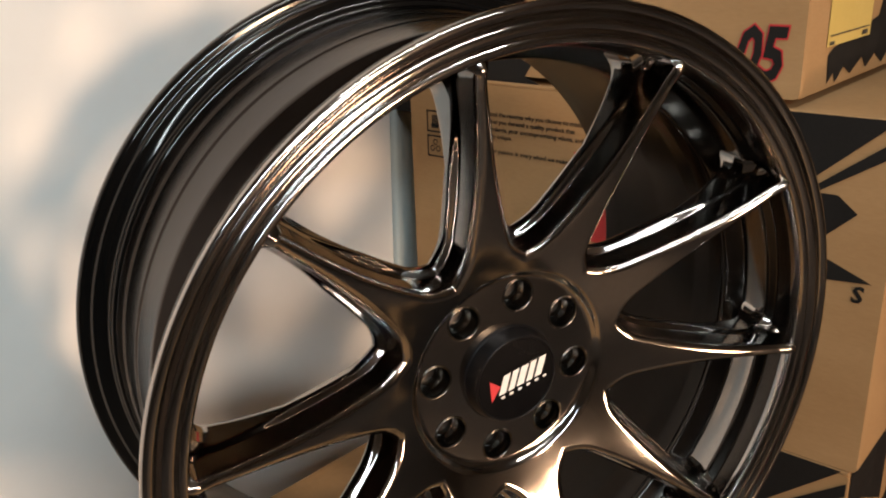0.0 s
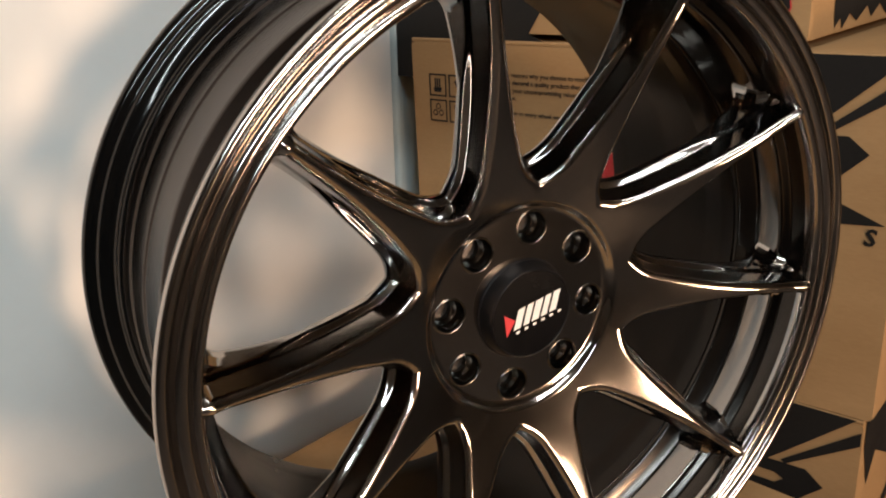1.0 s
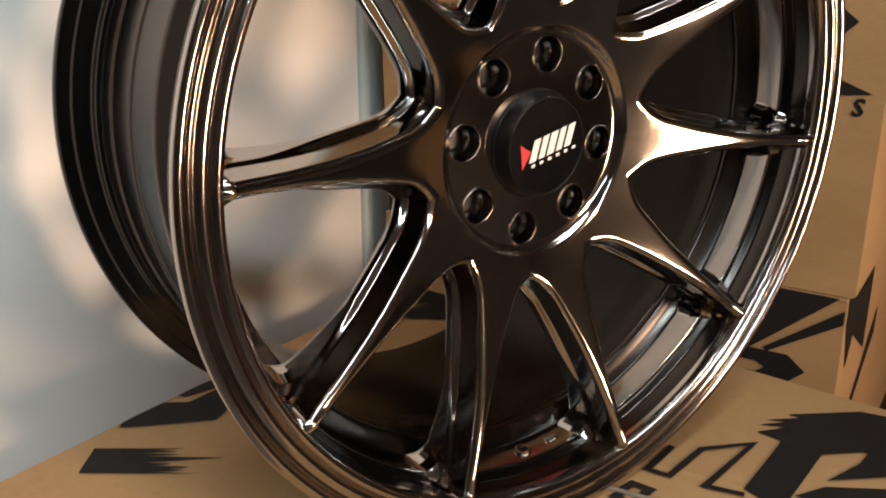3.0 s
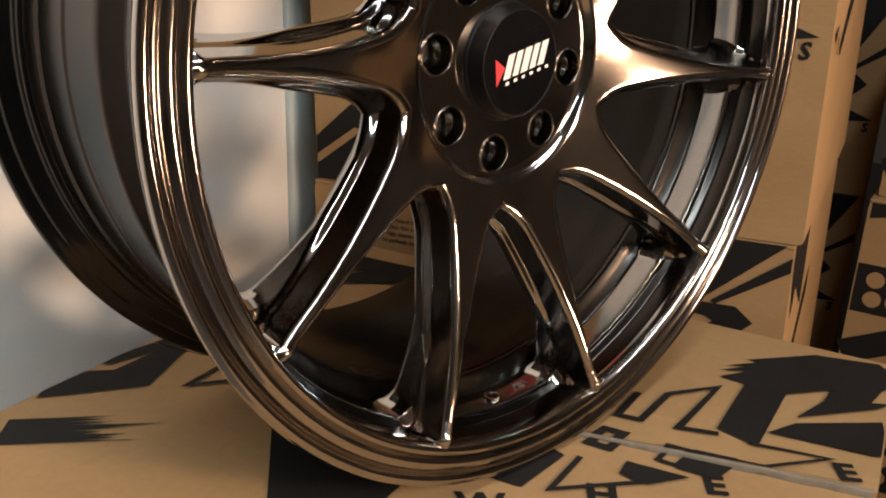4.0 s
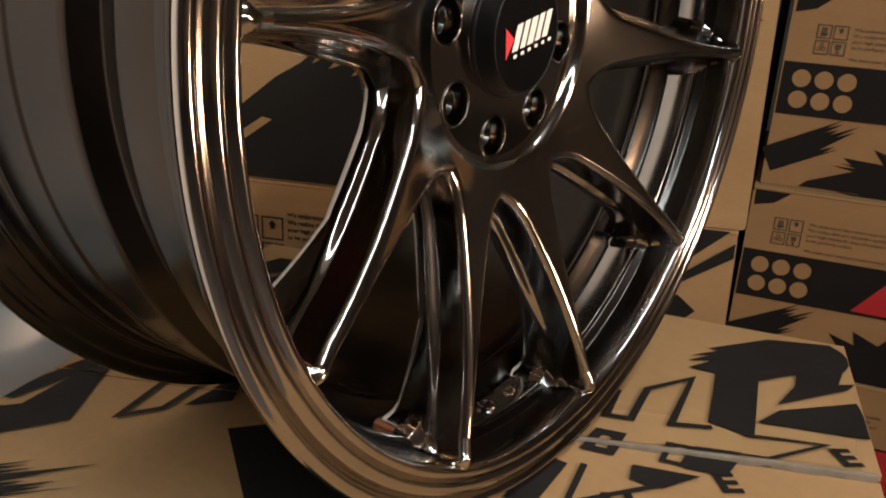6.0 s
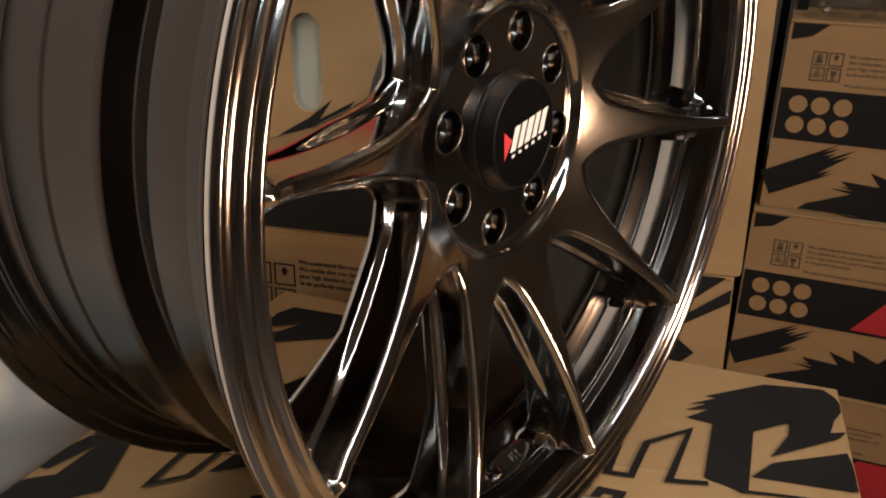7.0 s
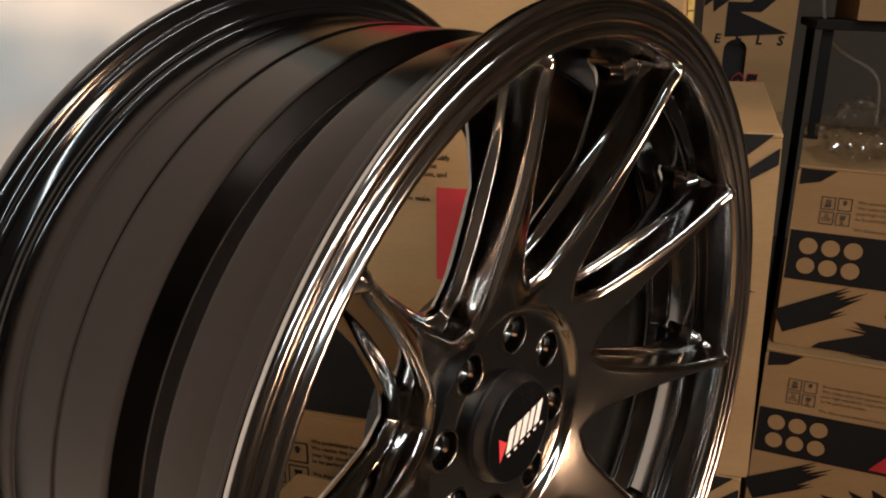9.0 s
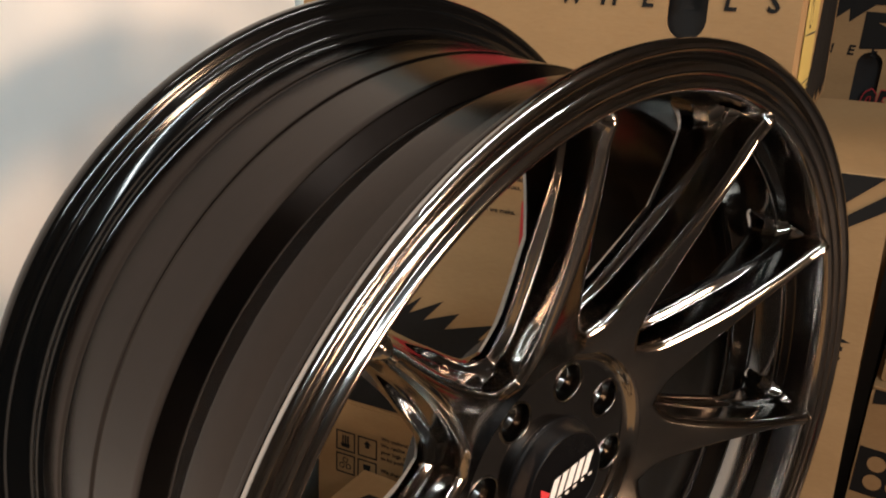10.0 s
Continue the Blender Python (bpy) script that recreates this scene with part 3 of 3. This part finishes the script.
TOP_SHAPES += [[(0.110, 0.030), (0.142, 0.010), (0.114, 0.005), (0.101, 0.018)]]
TOP_SHAPES += outline_frame([(-0.170, 0.143), (-0.140, 0.147), (-0.104, 0.186), (-0.129, 0.200)], 0.004)
TOP_SHAPES += [[(-0.067, 0.362), (-0.051, 0.387), (-0.034, 0.397), (0.044, 0.343), (0.044, 0.325), (0.013, 0.323), (-0.05, 0.329), (-0.069, 0.327), (-0.066, 0.347), (-0.052, 0.349), (-0.030, 0.362), (-0.052, 0.361)]]
for ob in printed("bold_print", TOP_SHAPES, INK, rest, print_m, lift=0.0009):
    drape(ob)
drape(printed("bold_print", [brush(-0.27, 0.093, -0.170, 0.093, 0.030, 8, 5, 0.4)], INK, rest, print_m, lift=0.0009)[0])
for (cx, cz), letter, turn in zip(((0.014, -0.002), (0.085, 0.000), (0.154, 0.003), (0.236, 0.003)), "WHEE", (8, 13, 14, 14)):
    drape(lettering("letter_print", letter, 0.026, 0.0, -0.0095, INK, rest, print_m @ Matrix.Translation((cx, 0, cz)) @ Matrix.Rotation(radians(turn), 4, "Y"), lift=0.0009, align="CENTER", bold=0.0010))
drape(lettering("letter_print", "E", 0.022, -0.0, 0.245, INK, rest, print_m, lift=0.0009, align="CENTER", bold=0.0006))

under = carton(Matrix.Translation((REST_MID.x, REST_MID.y, FLOOR_Z)) @ Matrix.Rotation(radians(REST_ANGLE), 4, "Z"), REST_L, REST_D, REST_TOP - REST_H - FLOOR_Z - 0.0005,
               "plain brown carton under the wheel's carton")


# ---------------------------------------------------------------- the wheel
HUB_Z = 0.236
PHASE = 180.0 - 4.0
wheel = root("car_wheel", Matrix.Translation((0, 0, HUB_Z)), "black chrome ten-spoke alloy car wheel standing on a carton", "wheel")

front = [(0.2318, 0.0026), (0.2321, 0.0016), (0.2317, 0.0004), (0.2307, -0.0009), (0.2294, -0.0016), (0.2278, -0.0014), (0.2263, -0.0004), (0.2252, 0.0014), (0.2247, 0.0030), (0.2242, 0.0033), (0.2238, 0.0026),
         (0.2230, 0.0008), (0.2217, -0.0006), (0.2201, -0.0013), (0.2184, -0.0013), (0.2168, -0.0004), (0.2158, 0.0010), (0.2153, 0.0016), (0.2147, 0.0012), (0.2138, 0.0000), (0.2125, -0.0006), (0.2110, -0.0002), (0.2096, 0.0012),
         (0.2087, 0.0034), (0.2083, 0.0062), (0.2084, 0.0100), (0.2110, 0.0110), (0.2190, 0.0110), (0.2270, 0.0075), (0.2304, 0.0048)]
wall_ring = rounded([(0.2085, 0.0090), (0.2092, 0.022), (0.2050, 0.0262), (0.2050, 0.0475), (0.2000, 0.052), (0.1945, 0.056), (0.1945, 0.060), (0.1975, 0.060), (0.2030, 0.054), (0.2060, 0.048), (0.2062, 0.040), (0.2120, 0.028), (0.2120, 0.0095)], 0.0014, 3)
strip_ring = rounded([(0.2044, 0.0285), (0.2044, 0.0462), (0.2054, 0.0468), (0.2054, 0.0279)], 0.0005, 3)
part("front_lip", lathe(front), LIP, wheel, "polished stepped outer lip", smooth=50)
part("inner_wall", lathe(wall_ring), RIM_WALL, wheel, "stepped chrome wall inside the lip, its dark reflection put into the colour", smooth=50)
part("inner_strip", lathe(strip_ring), STRIP, wheel, "bright band inside the lip", smooth=50)
seat_ring = rounded([(0.2290, 0.0045), (0.2318, 0.0032), (0.2314, 0.0060), (0.2255, 0.0118), (0.2190, 0.0150), (0.2172, 0.0180), (0.2172, 0.0310), (0.2086, 0.0385), (0.2080, 0.0370), (0.2140, 0.0290), (0.2140, 0.0180), (0.2190, 0.0120)], 0.0003, 2)
part("bead_seat", lathe(seat_ring), BARREL, wheel, "dark grey bead seat behind the lip", smooth=25)
barrel = rounded([(0.2086, 0.0380), (0.2082, 0.0655), (0.2020, 0.0805), (0.2006, 0.0845), (0.2092, 0.0945), (0.2097, 0.098), (0.2100, 0.132), (0.2112, 0.1335), (0.2120, 0.164),
                  (0.2130, 0.1655), (0.2150, 0.178), (0.2150, 0.1785), (0.2060, 0.1785), (0.2040, 0.160), (0.2030, 0.098), (0.1960, 0.076), (0.1960, 0.060), (0.2010, 0.060)], 0.0010, 3)
inner_skin = rounded([(0.1940, 0.0595), (0.1940, 0.072), (0.1965, 0.090), (0.1985, 0.130), (0.1990, 0.180), (0.1985, 0.2005), (0.2075, 0.2005), (0.2070, 0.180), (0.2045, 0.130), (0.2035, 0.100), (0.1965, 0.076), (0.1965, 0.0595)], 0.0012, 3)
part("inner_barrel", lathe(inner_skin), INNER, wheel, "dull black inside of the barrel", smooth=50)
part("barrel", lathe(barrel), BARREL, wheel, "satin grey barrel with fine turned steps", smooth=50)
flange = rounded([(0.2150, 0.1785), (0.2174, 0.1802), (0.2180, 0.1850), (0.2232, 0.1876), (0.2272, 0.1884), (0.2290, 0.1912), (0.2335, 0.1918), (0.2364, 0.1940),
                  (0.2366, 0.2000), (0.2334, 0.2048), (0.2290, 0.2050), (0.2060, 0.2025), (0.2040, 0.2000), (0.2060, 0.1785)], 0.0034, 5)
part("rear_flange", lathe(flange), BLACK_GLOSS, wheel, "glossy black inner flange", smooth=60)


def smooth_min(a, b, k):
    """Union of two fields with a fillet of size k."""
    h = np.maximum(k - np.abs(a - b), 0.0) / k
    return np.minimum(a, b) - h * h * k * 0.25


def smooth_max(a, b, k):
    return -smooth_min(-a, -b, k)


HALF = math.pi / 10
R_IN, R_OUT = 0.0715, 0.2165


def face_y(r):
    """How far back the spoke's face stands at a radius: it dishes in towards the hub."""
    return 0.0428 * (1 - np.clip((r - 0.070) / 0.141, 0, 1)) ** 1.22 - 0.0020 * np.clip((r - 0.196) / 0.012, 0, 1)


def spoke_field(r, turn, y):
    """The cast spoke as a distance field in (radius, angle, depth): a tapering face with a rounded edge, drafted sides, a ledge
    that fades before the tip, and fillets into the hub and into the rim's wall."""
    a = np.abs(r * turn)
    s = np.clip((r - 0.083) / 0.128, 0, 1)
    y0 = face_y(r)
    depth = y - y0
    drop = np.clip(depth, 0.0, 0.05)
    front_w = 0.0032 + 0.0148 * (1 - s) ** 2.4
    fade = np.clip((0.188 - r) / 0.050, 0, 1)
    fade = fade * fade * (3 - 2 * fade)
    # the front body and its window ends
    plan = smooth_min(r - (0.0795 + 0.36 * np.minimum(drop, 0.026)), a - front_w - 0.17 * drop, 0.020)
    crown = 0.0016 * (a / 0.02) ** 2 * np.clip(s * 3, 0, 1)
    front = y0 + crown - y
    step_y = y0 + 0.0190
    body = smooth_max(smooth_max(plan, front, 0.0048), r - 0.2155, 0.014)
    body = smooth_max(body, y - step_y - 0.006 - (1 - fade) * 0.03, 0.003)
    # the ledge behind it
    ledge = 0.0036 * fade
    rear_plan = smooth_min(r - (0.0885 + 0.28 * np.clip(y - step_y, 0, 0.02)), a - front_w - 0.0037 - ledge - 0.10 * np.clip(y - step_y, 0, 0.03), 0.020)
    rear = smooth_max(rear_plan, step_y - y, 0.0042)
    solid = smooth_min(body, rear, 0.0030)
    # the back of the spoke
    back_y = 0.0440 + np.maximum(0.0, 0.150 - r) * 0.34
    solid = smooth_max(solid, y - back_y, 0.0050)
    # the rim's wall: a fillet round the tip, larger at its rear
    wall = np.maximum(0.2100 - 0.0042 * np.clip((y - 0.022) / 0.005, 0, 1) - r, 0.0060 - y)
    wall = smooth_max(wall, y - 0.0462, 0.003)
    solid = smooth_min(solid, wall, 0.0085 + 0.0085 * np.clip((y - 0.015) / 0.02, 0, 1))
    # it ends inside the rim, and only the crest runs out over the lip
    return np.maximum(solid, r - 0.2078 - 0.0072 * np.clip((0.010 - y) / 0.004, 0, 1))


def spoke_mesh():
    """Skins the field with one vertex in each cell that the surface crosses, set exactly on the surface."""
    nt, dr, dy = 112, 0.00105, 0.00095
    dt = 2 * HALF / nt
    rs = R_IN - dr / 2 + dr * np.arange(int((R_OUT - R_IN) / dr) + 2)
    ts = -HALF - dt / 2 + dt * np.arange(nt + 2)
    ys = -0.005 + dy * np.arange(int(0.090 / dy))
    R, T, Y = np.meshgrid(rs, ts, ys, indexing="ij")
    F = spoke_field(R, T, Y)
    inside = F < 0
    shape = tuple(n - 1 for n in F.shape)
    total = np.zeros(shape)
    for i in (0, 1):
        for j in (0, 1):
            for k in (0, 1):
                total += inside[i:i + shape[0], j:j + shape[1], k:k + shape[2]]
    cells = np.argwhere((total > 0) & (total < 8))
    index = -np.ones(shape, dtype=int)
    index[tuple(cells.T)] = np.arange(len(cells))
    p = np.stack([rs[cells[:, 0]] + dr / 2, ts[cells[:, 1]] + dt / 2, ys[cells[:, 2]] + dy / 2], axis=1)
    rim = cells[:, 0] == 0
    seam = (cells[:, 1] == 0) | (cells[:, 1] == nt)

    def slope(q):
        e = 1e-4
        g = [(spoke_field(q[:, 0] + e, q[:, 1], q[:, 2]) - spoke_field(q[:, 0] - e, q[:, 1], q[:, 2])) / (2 * e),
             (spoke_field(q[:, 0], q[:, 1] + e / q[:, 0], q[:, 2]) - spoke_field(q[:, 0], q[:, 1] - e / q[:, 0], q[:, 2])) / (2 * e),
             (spoke_field(q[:, 0], q[:, 1], q[:, 2] + e) - spoke_field(q[:, 0], q[:, 1], q[:, 2] - e)) / (2 * e)]
        g = np.stack(g, axis=1)
        g[seam, 1] = 0.0
        return g
    start = p.copy()
    for _ in range(8):
        g = slope(p)
        g[rim, 0] = 0.0
        move = 0.8 * spoke_field(p[:, 0], p[:, 1], p[:, 2]) / np.maximum((g * g).sum(axis=1), 0.05)
        p[:, 0] -= move * g[:, 0]
        p[:, 1] -= move * g[:, 1] / p[:, 0]
        p[:, 2] -= move * g[:, 2]
        p = np.clip(p, start - (0.9 * dr, 0.9 * dt, 0.9 * dy), start + (0.9 * dr, 0.9 * dt, 0.9 * dy))
    g = slope(p)
    c, sn = np.cos(p[:, 1]), np.sin(p[:, 1])
    verts = np.stack([p[:, 0] * c, p[:, 2], p[:, 0] * sn], axis=1)
    normals = np.stack([g[:, 0] * c - g[:, 1] * sn, g[:, 2], g[:, 0] * sn + g[:, 1] * c], axis=1)
    normals /= np.maximum(np.linalg.norm(normals, axis=1, keepdims=True), 1e-9)
    faces = []
    for axis in range(3):
        u, v = [k for k in range(3) if k != axis]
        low, high = [slice(None)] * 3, [slice(None)] * 3
        low[axis], high[axis] = slice(0, -1), slice(1, None)
        crossed = np.argwhere(inside[tuple(low)] != inside[tuple(high)])
        ok = (crossed[:, u] > 0) & (crossed[:, v] > 0) & (crossed[:, u] < F.shape[u] - 1) & (crossed[:, v] < F.shape[v] - 1)
        crossed = crossed[ok]
        ring = []
        for du, dv in ((1, 1), (0, 1), (0, 0), (1, 0)):
            q = crossed.copy()
            q[:, u] -= du
            q[:, v] -= dv
            ring.append(index[tuple(q.T)])
        faces.append(np.stack(ring, axis=1))
    faces = np.concatenate(faces)
    a, b, d = verts[faces[:, 0]], verts[faces[:, 1]], verts[faces[:, 3]]
    away = (np.cross(b - a, d - a) * normals[faces].sum(axis=1)).sum(axis=1) < 0
    faces[away] = faces[away][:, ::-1]
    mesh = bpy.data.meshes.new("spoke")
    mesh.from_pydata(verts.tolist(), [], faces.tolist())
    mesh.polygons.foreach_set("use_smooth", [True] * len(faces))
    mesh.normals_split_custom_set_from_vertices(normals.tolist())
    return mesh


SPOKE = spoke_mesh()
for i in range(10):
    part("spoke", SPOKE, CHROME, wheel, m=Matrix.Rotation(radians(-(PHASE - 36 * i)), 4, "Y"))

# the lug pad and its raised ring
bowl = [(0.0715, 0.0423), (0.0703, 0.0427), (0.0692, 0.0433), (0.0683, 0.0443), (0.0675, 0.0456), (0.0665, 0.0470), (0.0653, 0.0480), (0.0638, 0.0485), (0.0620, 0.0487)]
ring = bowl + [(0.0620, 0.084), (0.0714, 0.084), (0.0715, 0.0600)]
part("hub_ring", lathe(ring, 128), CHROME, wheel, "smooth flared ring round the lug pad", smooth=40)
lugs = [(0.0522 * math.cos(radians(a)), 0.0522 * math.sin(radians(a))) for a in [83 + 45 * k for k in range(8)]]
pad = plate(circle(0, 0, 0.0634, 96), [circle(x, z, 0.0104, 28) for x, z in lugs] + [circle(0, 0, 0.030, 48)], 0.010)
part("lug_pad", pad, CHROME, wheel, m=Matrix.Translation((0, 0.0486, 0)))
seat = finish(lathe(rounded([(0.0106, 0.0006), (0.0111, -0.0008), (0.0121, -0.0008), (0.0126, 0.0002), (0.0118, 0.0006), (0.0118, 0.028), (0.0074, 0.028), (0.0070, 0.0160), (0.0074, 0.0105), (0.0100, 0.0080), (0.0106, 0.004)], 0.0005, 2), 32), "lug_hole", 40)
for x, z in lugs:
    part("lug_hole", seat, LUG_METAL, wheel, m=Matrix.Translation((x, 0.0487, z)) @ Matrix.Diagonal((0.93, 1, 0.93, 1)))
part("hub_back", lathe(rounded([(0.0002, 0.064), (0.0760, 0.062), (0.0740, 0.084), (0.0002, 0.084)], 0.0001, 2), 64), DARK_HOLE, wheel, smooth=40)

cap = part("center_cap", lathe(rounded([(0.0005, 0.0380), (0.0276, 0.0380), (0.0282, 0.0372), (0.0290, 0.0376), (0.0297, 0.0392), (0.0314, 0.0455), (0.0316, 0.0468), (0.0328, 0.0474), (0.0331, 0.0496), (0.0005, 0.0496)], 0.0008, 3), 96),
           CAP, wheel, "matte black plastic centre cap", smooth=40)
part("cap_face", lathe([(0.0004, 0.0376), (0.0276, 0.0376), (0.0276, 0.0382), (0.0004, 0.0382)], 64), CAP_FACE, cap, "glossy black disc")
bm = bmesh.new()
for k in range(120):
    a = 2 * math.pi * k / 120
    block(bm, -0.0004, 0.0004, 0.0468, 0.0476, 0.0316, 0.0324, m=Matrix.Rotation(a, 4, "Y"))
part("knurl", bm, CAP, cap)
logo_m = Matrix.Translation((0, 0.0374, 0.001)) @ Matrix.Rotation(radians(-14), 4, "Y") @ Matrix.Diagonal((0.93, 1, 0.93, 1))


def bar(x0, z0, x1, z1, w):
    return [(x0 - w / 2, z0), (x0 + w / 2, z0), (x1 + w / 2, z1), (x1 - w / 2, z1)]


part_logo = [bar(-0.0135 + 0.0072 * k, -0.0062, -0.0065 + 0.0072 * k, 0.0068, w) for k, w in enumerate((0.0056, 0.0050, 0.0060, 0.0050, 0.0056))]
for i, shape in enumerate(part_logo):
    printed("white_mark", [shape], WHITE_INK, cap, logo_m, lift=0.0002 + 0.00004 * i)
printed("white_bar", [[(-0.0150 + 0.0068 * k, -0.0098), (-0.0122 + 0.0068 * k, -0.0098), (-0.0118 + 0.0068 * k, -0.0080), (-0.0146 + 0.0068 * k, -0.0080)] for k in range(6)], WHITE_INK, cap, logo_m, lift=0.0002)
printed("red_mark", [[(-0.0225, -0.0085), (-0.0135, 0.0005), (-0.0205, 0.0078)]], RED_INK, cap, logo_m, lift=0.0003)

# valve hole with its rim on the inner strip of the lip
ang = math.atan2(0.031 - HUB_Z, -0.008)
valve = lathe(rounded([(0.0036, 0.0), (0.0056, 0.0), (0.0056, 0.004), (0.0036, 0.004)], 0.0006, 2), 24)
inward = Vector((-math.cos(ang), 0, -math.sin(ang)))
vm = Matrix.Translation((0.2022 * math.cos(ang), 0.0365, 0.2022 * math.sin(ang))) @ Vector((0, -1, 0)).rotation_difference(inward).to_matrix().to_4x4()
valve_ring = part("valve_hole", valve, CHROME, wheel, "valve hole with a bright rim", smooth=40, m=vm)
part("valve_bore", lathe([(0.0002, 0.0012), (0.0040, 0.0012), (0.0040, 0.0030), (0.0002, 0.0030)], 24), CAP_FACE, valve_ring)


for k in range(3):
    a = ang + 0.10 + 0.016 * k
    inward_k = Vector((-math.cos(a), 0, -math.sin(a)))
    mk = Matrix.Translation((0.2042 * math.cos(a), 0.0375, 0.2042 * math.sin(a))) @ Vector((0, -1, 0)).rotation_difference(inward_k).to_matrix().to_4x4()
    bm = bmesh.new()
    block(bm, -0.0004, 0.0004, -0.0008, 0.0006, -0.003, 0.003, 0.0002, Matrix.Rotation(radians(20), 4, "Y"))
    block(bm, -0.0004, 0.0004, -0.0008, 0.0006, -0.003, 0.003, 0.0002, Matrix.Translation((0.0018, 0, 0)) @ Matrix.Rotation(radians(-20), 4, "Y"))
    part("stamped_mark", bm, CHROME, wheel, m=mk)

# ---------------------------------------------------------------- clutter above the dotted column
def film_heap(m, seed, w, h):
    rng = random.Random(seed)
    bm = bmesh.new()
    bmesh.ops.create_icosphere(bm, subdivisions=5, radius=1.0)
    off = Vector((rng.random() * 9, rng.random() * 9, 0))
    for v in bm.verts:
        p = v.co.copy()
        k = 1 + 0.35 * noise.noise(p * 2.3 + off) + 0.22 * abs(noise.noise(p * 6.1 + off)) + 0.10 * abs(noise.noise(p * 15 + off))
        v.co = Vector((p.x * w * k, p.y * 0.10 * k, max(0.0, 0.5 + p.z * 0.5 * k) * h))
    ob = part("film_wrap", bm, FILM, None, m=m)
    return tagged(ob, "crumpled clear plastic film lying on a carton", "plastic film")


a2 = Vector((math.cos(radians(-74)), math.sin(radians(-74)), 0))
b2 = Vector((-a2.y, a2.x, 0))
top_at = COL2 + Vector((0, 0, 0.257))
for k, (s, back, w, h) in enumerate(((0.075, 0.12, 0.045, 0.075), (0.17, 0.14, 0.05, 0.07), (0.28, 0.12, 0.07, 0.06))):
    p = top_at + a2 * s + b2 * back
    film_heap(Matrix.Translation(p) @ Matrix.Rotation(radians(-74), 4, "Z"), 3 + k, w, h)


def cable(points, radius):
    curve = bpy.data.curves.new("cable", "CURVE")
    curve.dimensions, curve.bevel_depth, curve.bevel_resolution = "3D", radius, 3
    spline = curve.splines.new("NURBS")
    spline.points.add(len(points) - 1)
    for q, p in zip(spline.points, points):
        q.co = (*p, 1)
    spline.use_endpoint_u, spline.order_u = True, 4
    holder = bpy.data.objects.new("cable", curve)
    mesh = bpy.data.meshes.new_from_object(holder)
    bpy.data.objects.remove(holder)
    return mesh


CABLE_PATH = ((1.238, 0.277, 0.60), (1.240, 0.270, 0.50), (1.242, 0.265, 0.443), (1.250, 0.245, 0.400), (1.262, 0.214, 0.380), (1.272, 0.190, 0.368), (1.280, 0.168, 0.352), (1.282, 0.162, 0.31), (1.282, 0.162, 0.27))
tagged(part("cable", cable(CABLE_PATH, 0.0030), CABLE, None), "thin white cable hanging over the cartons", "cable")
shelf_box = carton(Matrix.Translation((1.36, 0.055, 0.445)) @ Matrix.Rotation(radians(-70), 4, "Z"), 0.40, 0.40, 0.24, "plain brown cardboard carton on the far shelf")
# added support for the far carton; the surrounding shade is in its colour
shelf = root("shelf", Matrix.Translation((1.37, 0.055, 0.429)) @ Matrix.Rotation(radians(-70), 4, "Z"), "shelf added under the far carton, blackened to match the shade around it", "shelf")
part("board", block(bmesh.new(), -0.26, 0.26, -0.20, 0.25, 0.0, 0.0155, 0.002), UNLIT_BLACK, shelf)
for x in (-0.24, 0.24):
    for y in (-0.18, 0.23):
        part("leg", block(bmesh.new(), x - 0.008, x + 0.008, y - 0.008, y + 0.008, FLOOR_Z - 0.429, 0.0), UNLIT_BLACK, shelf)
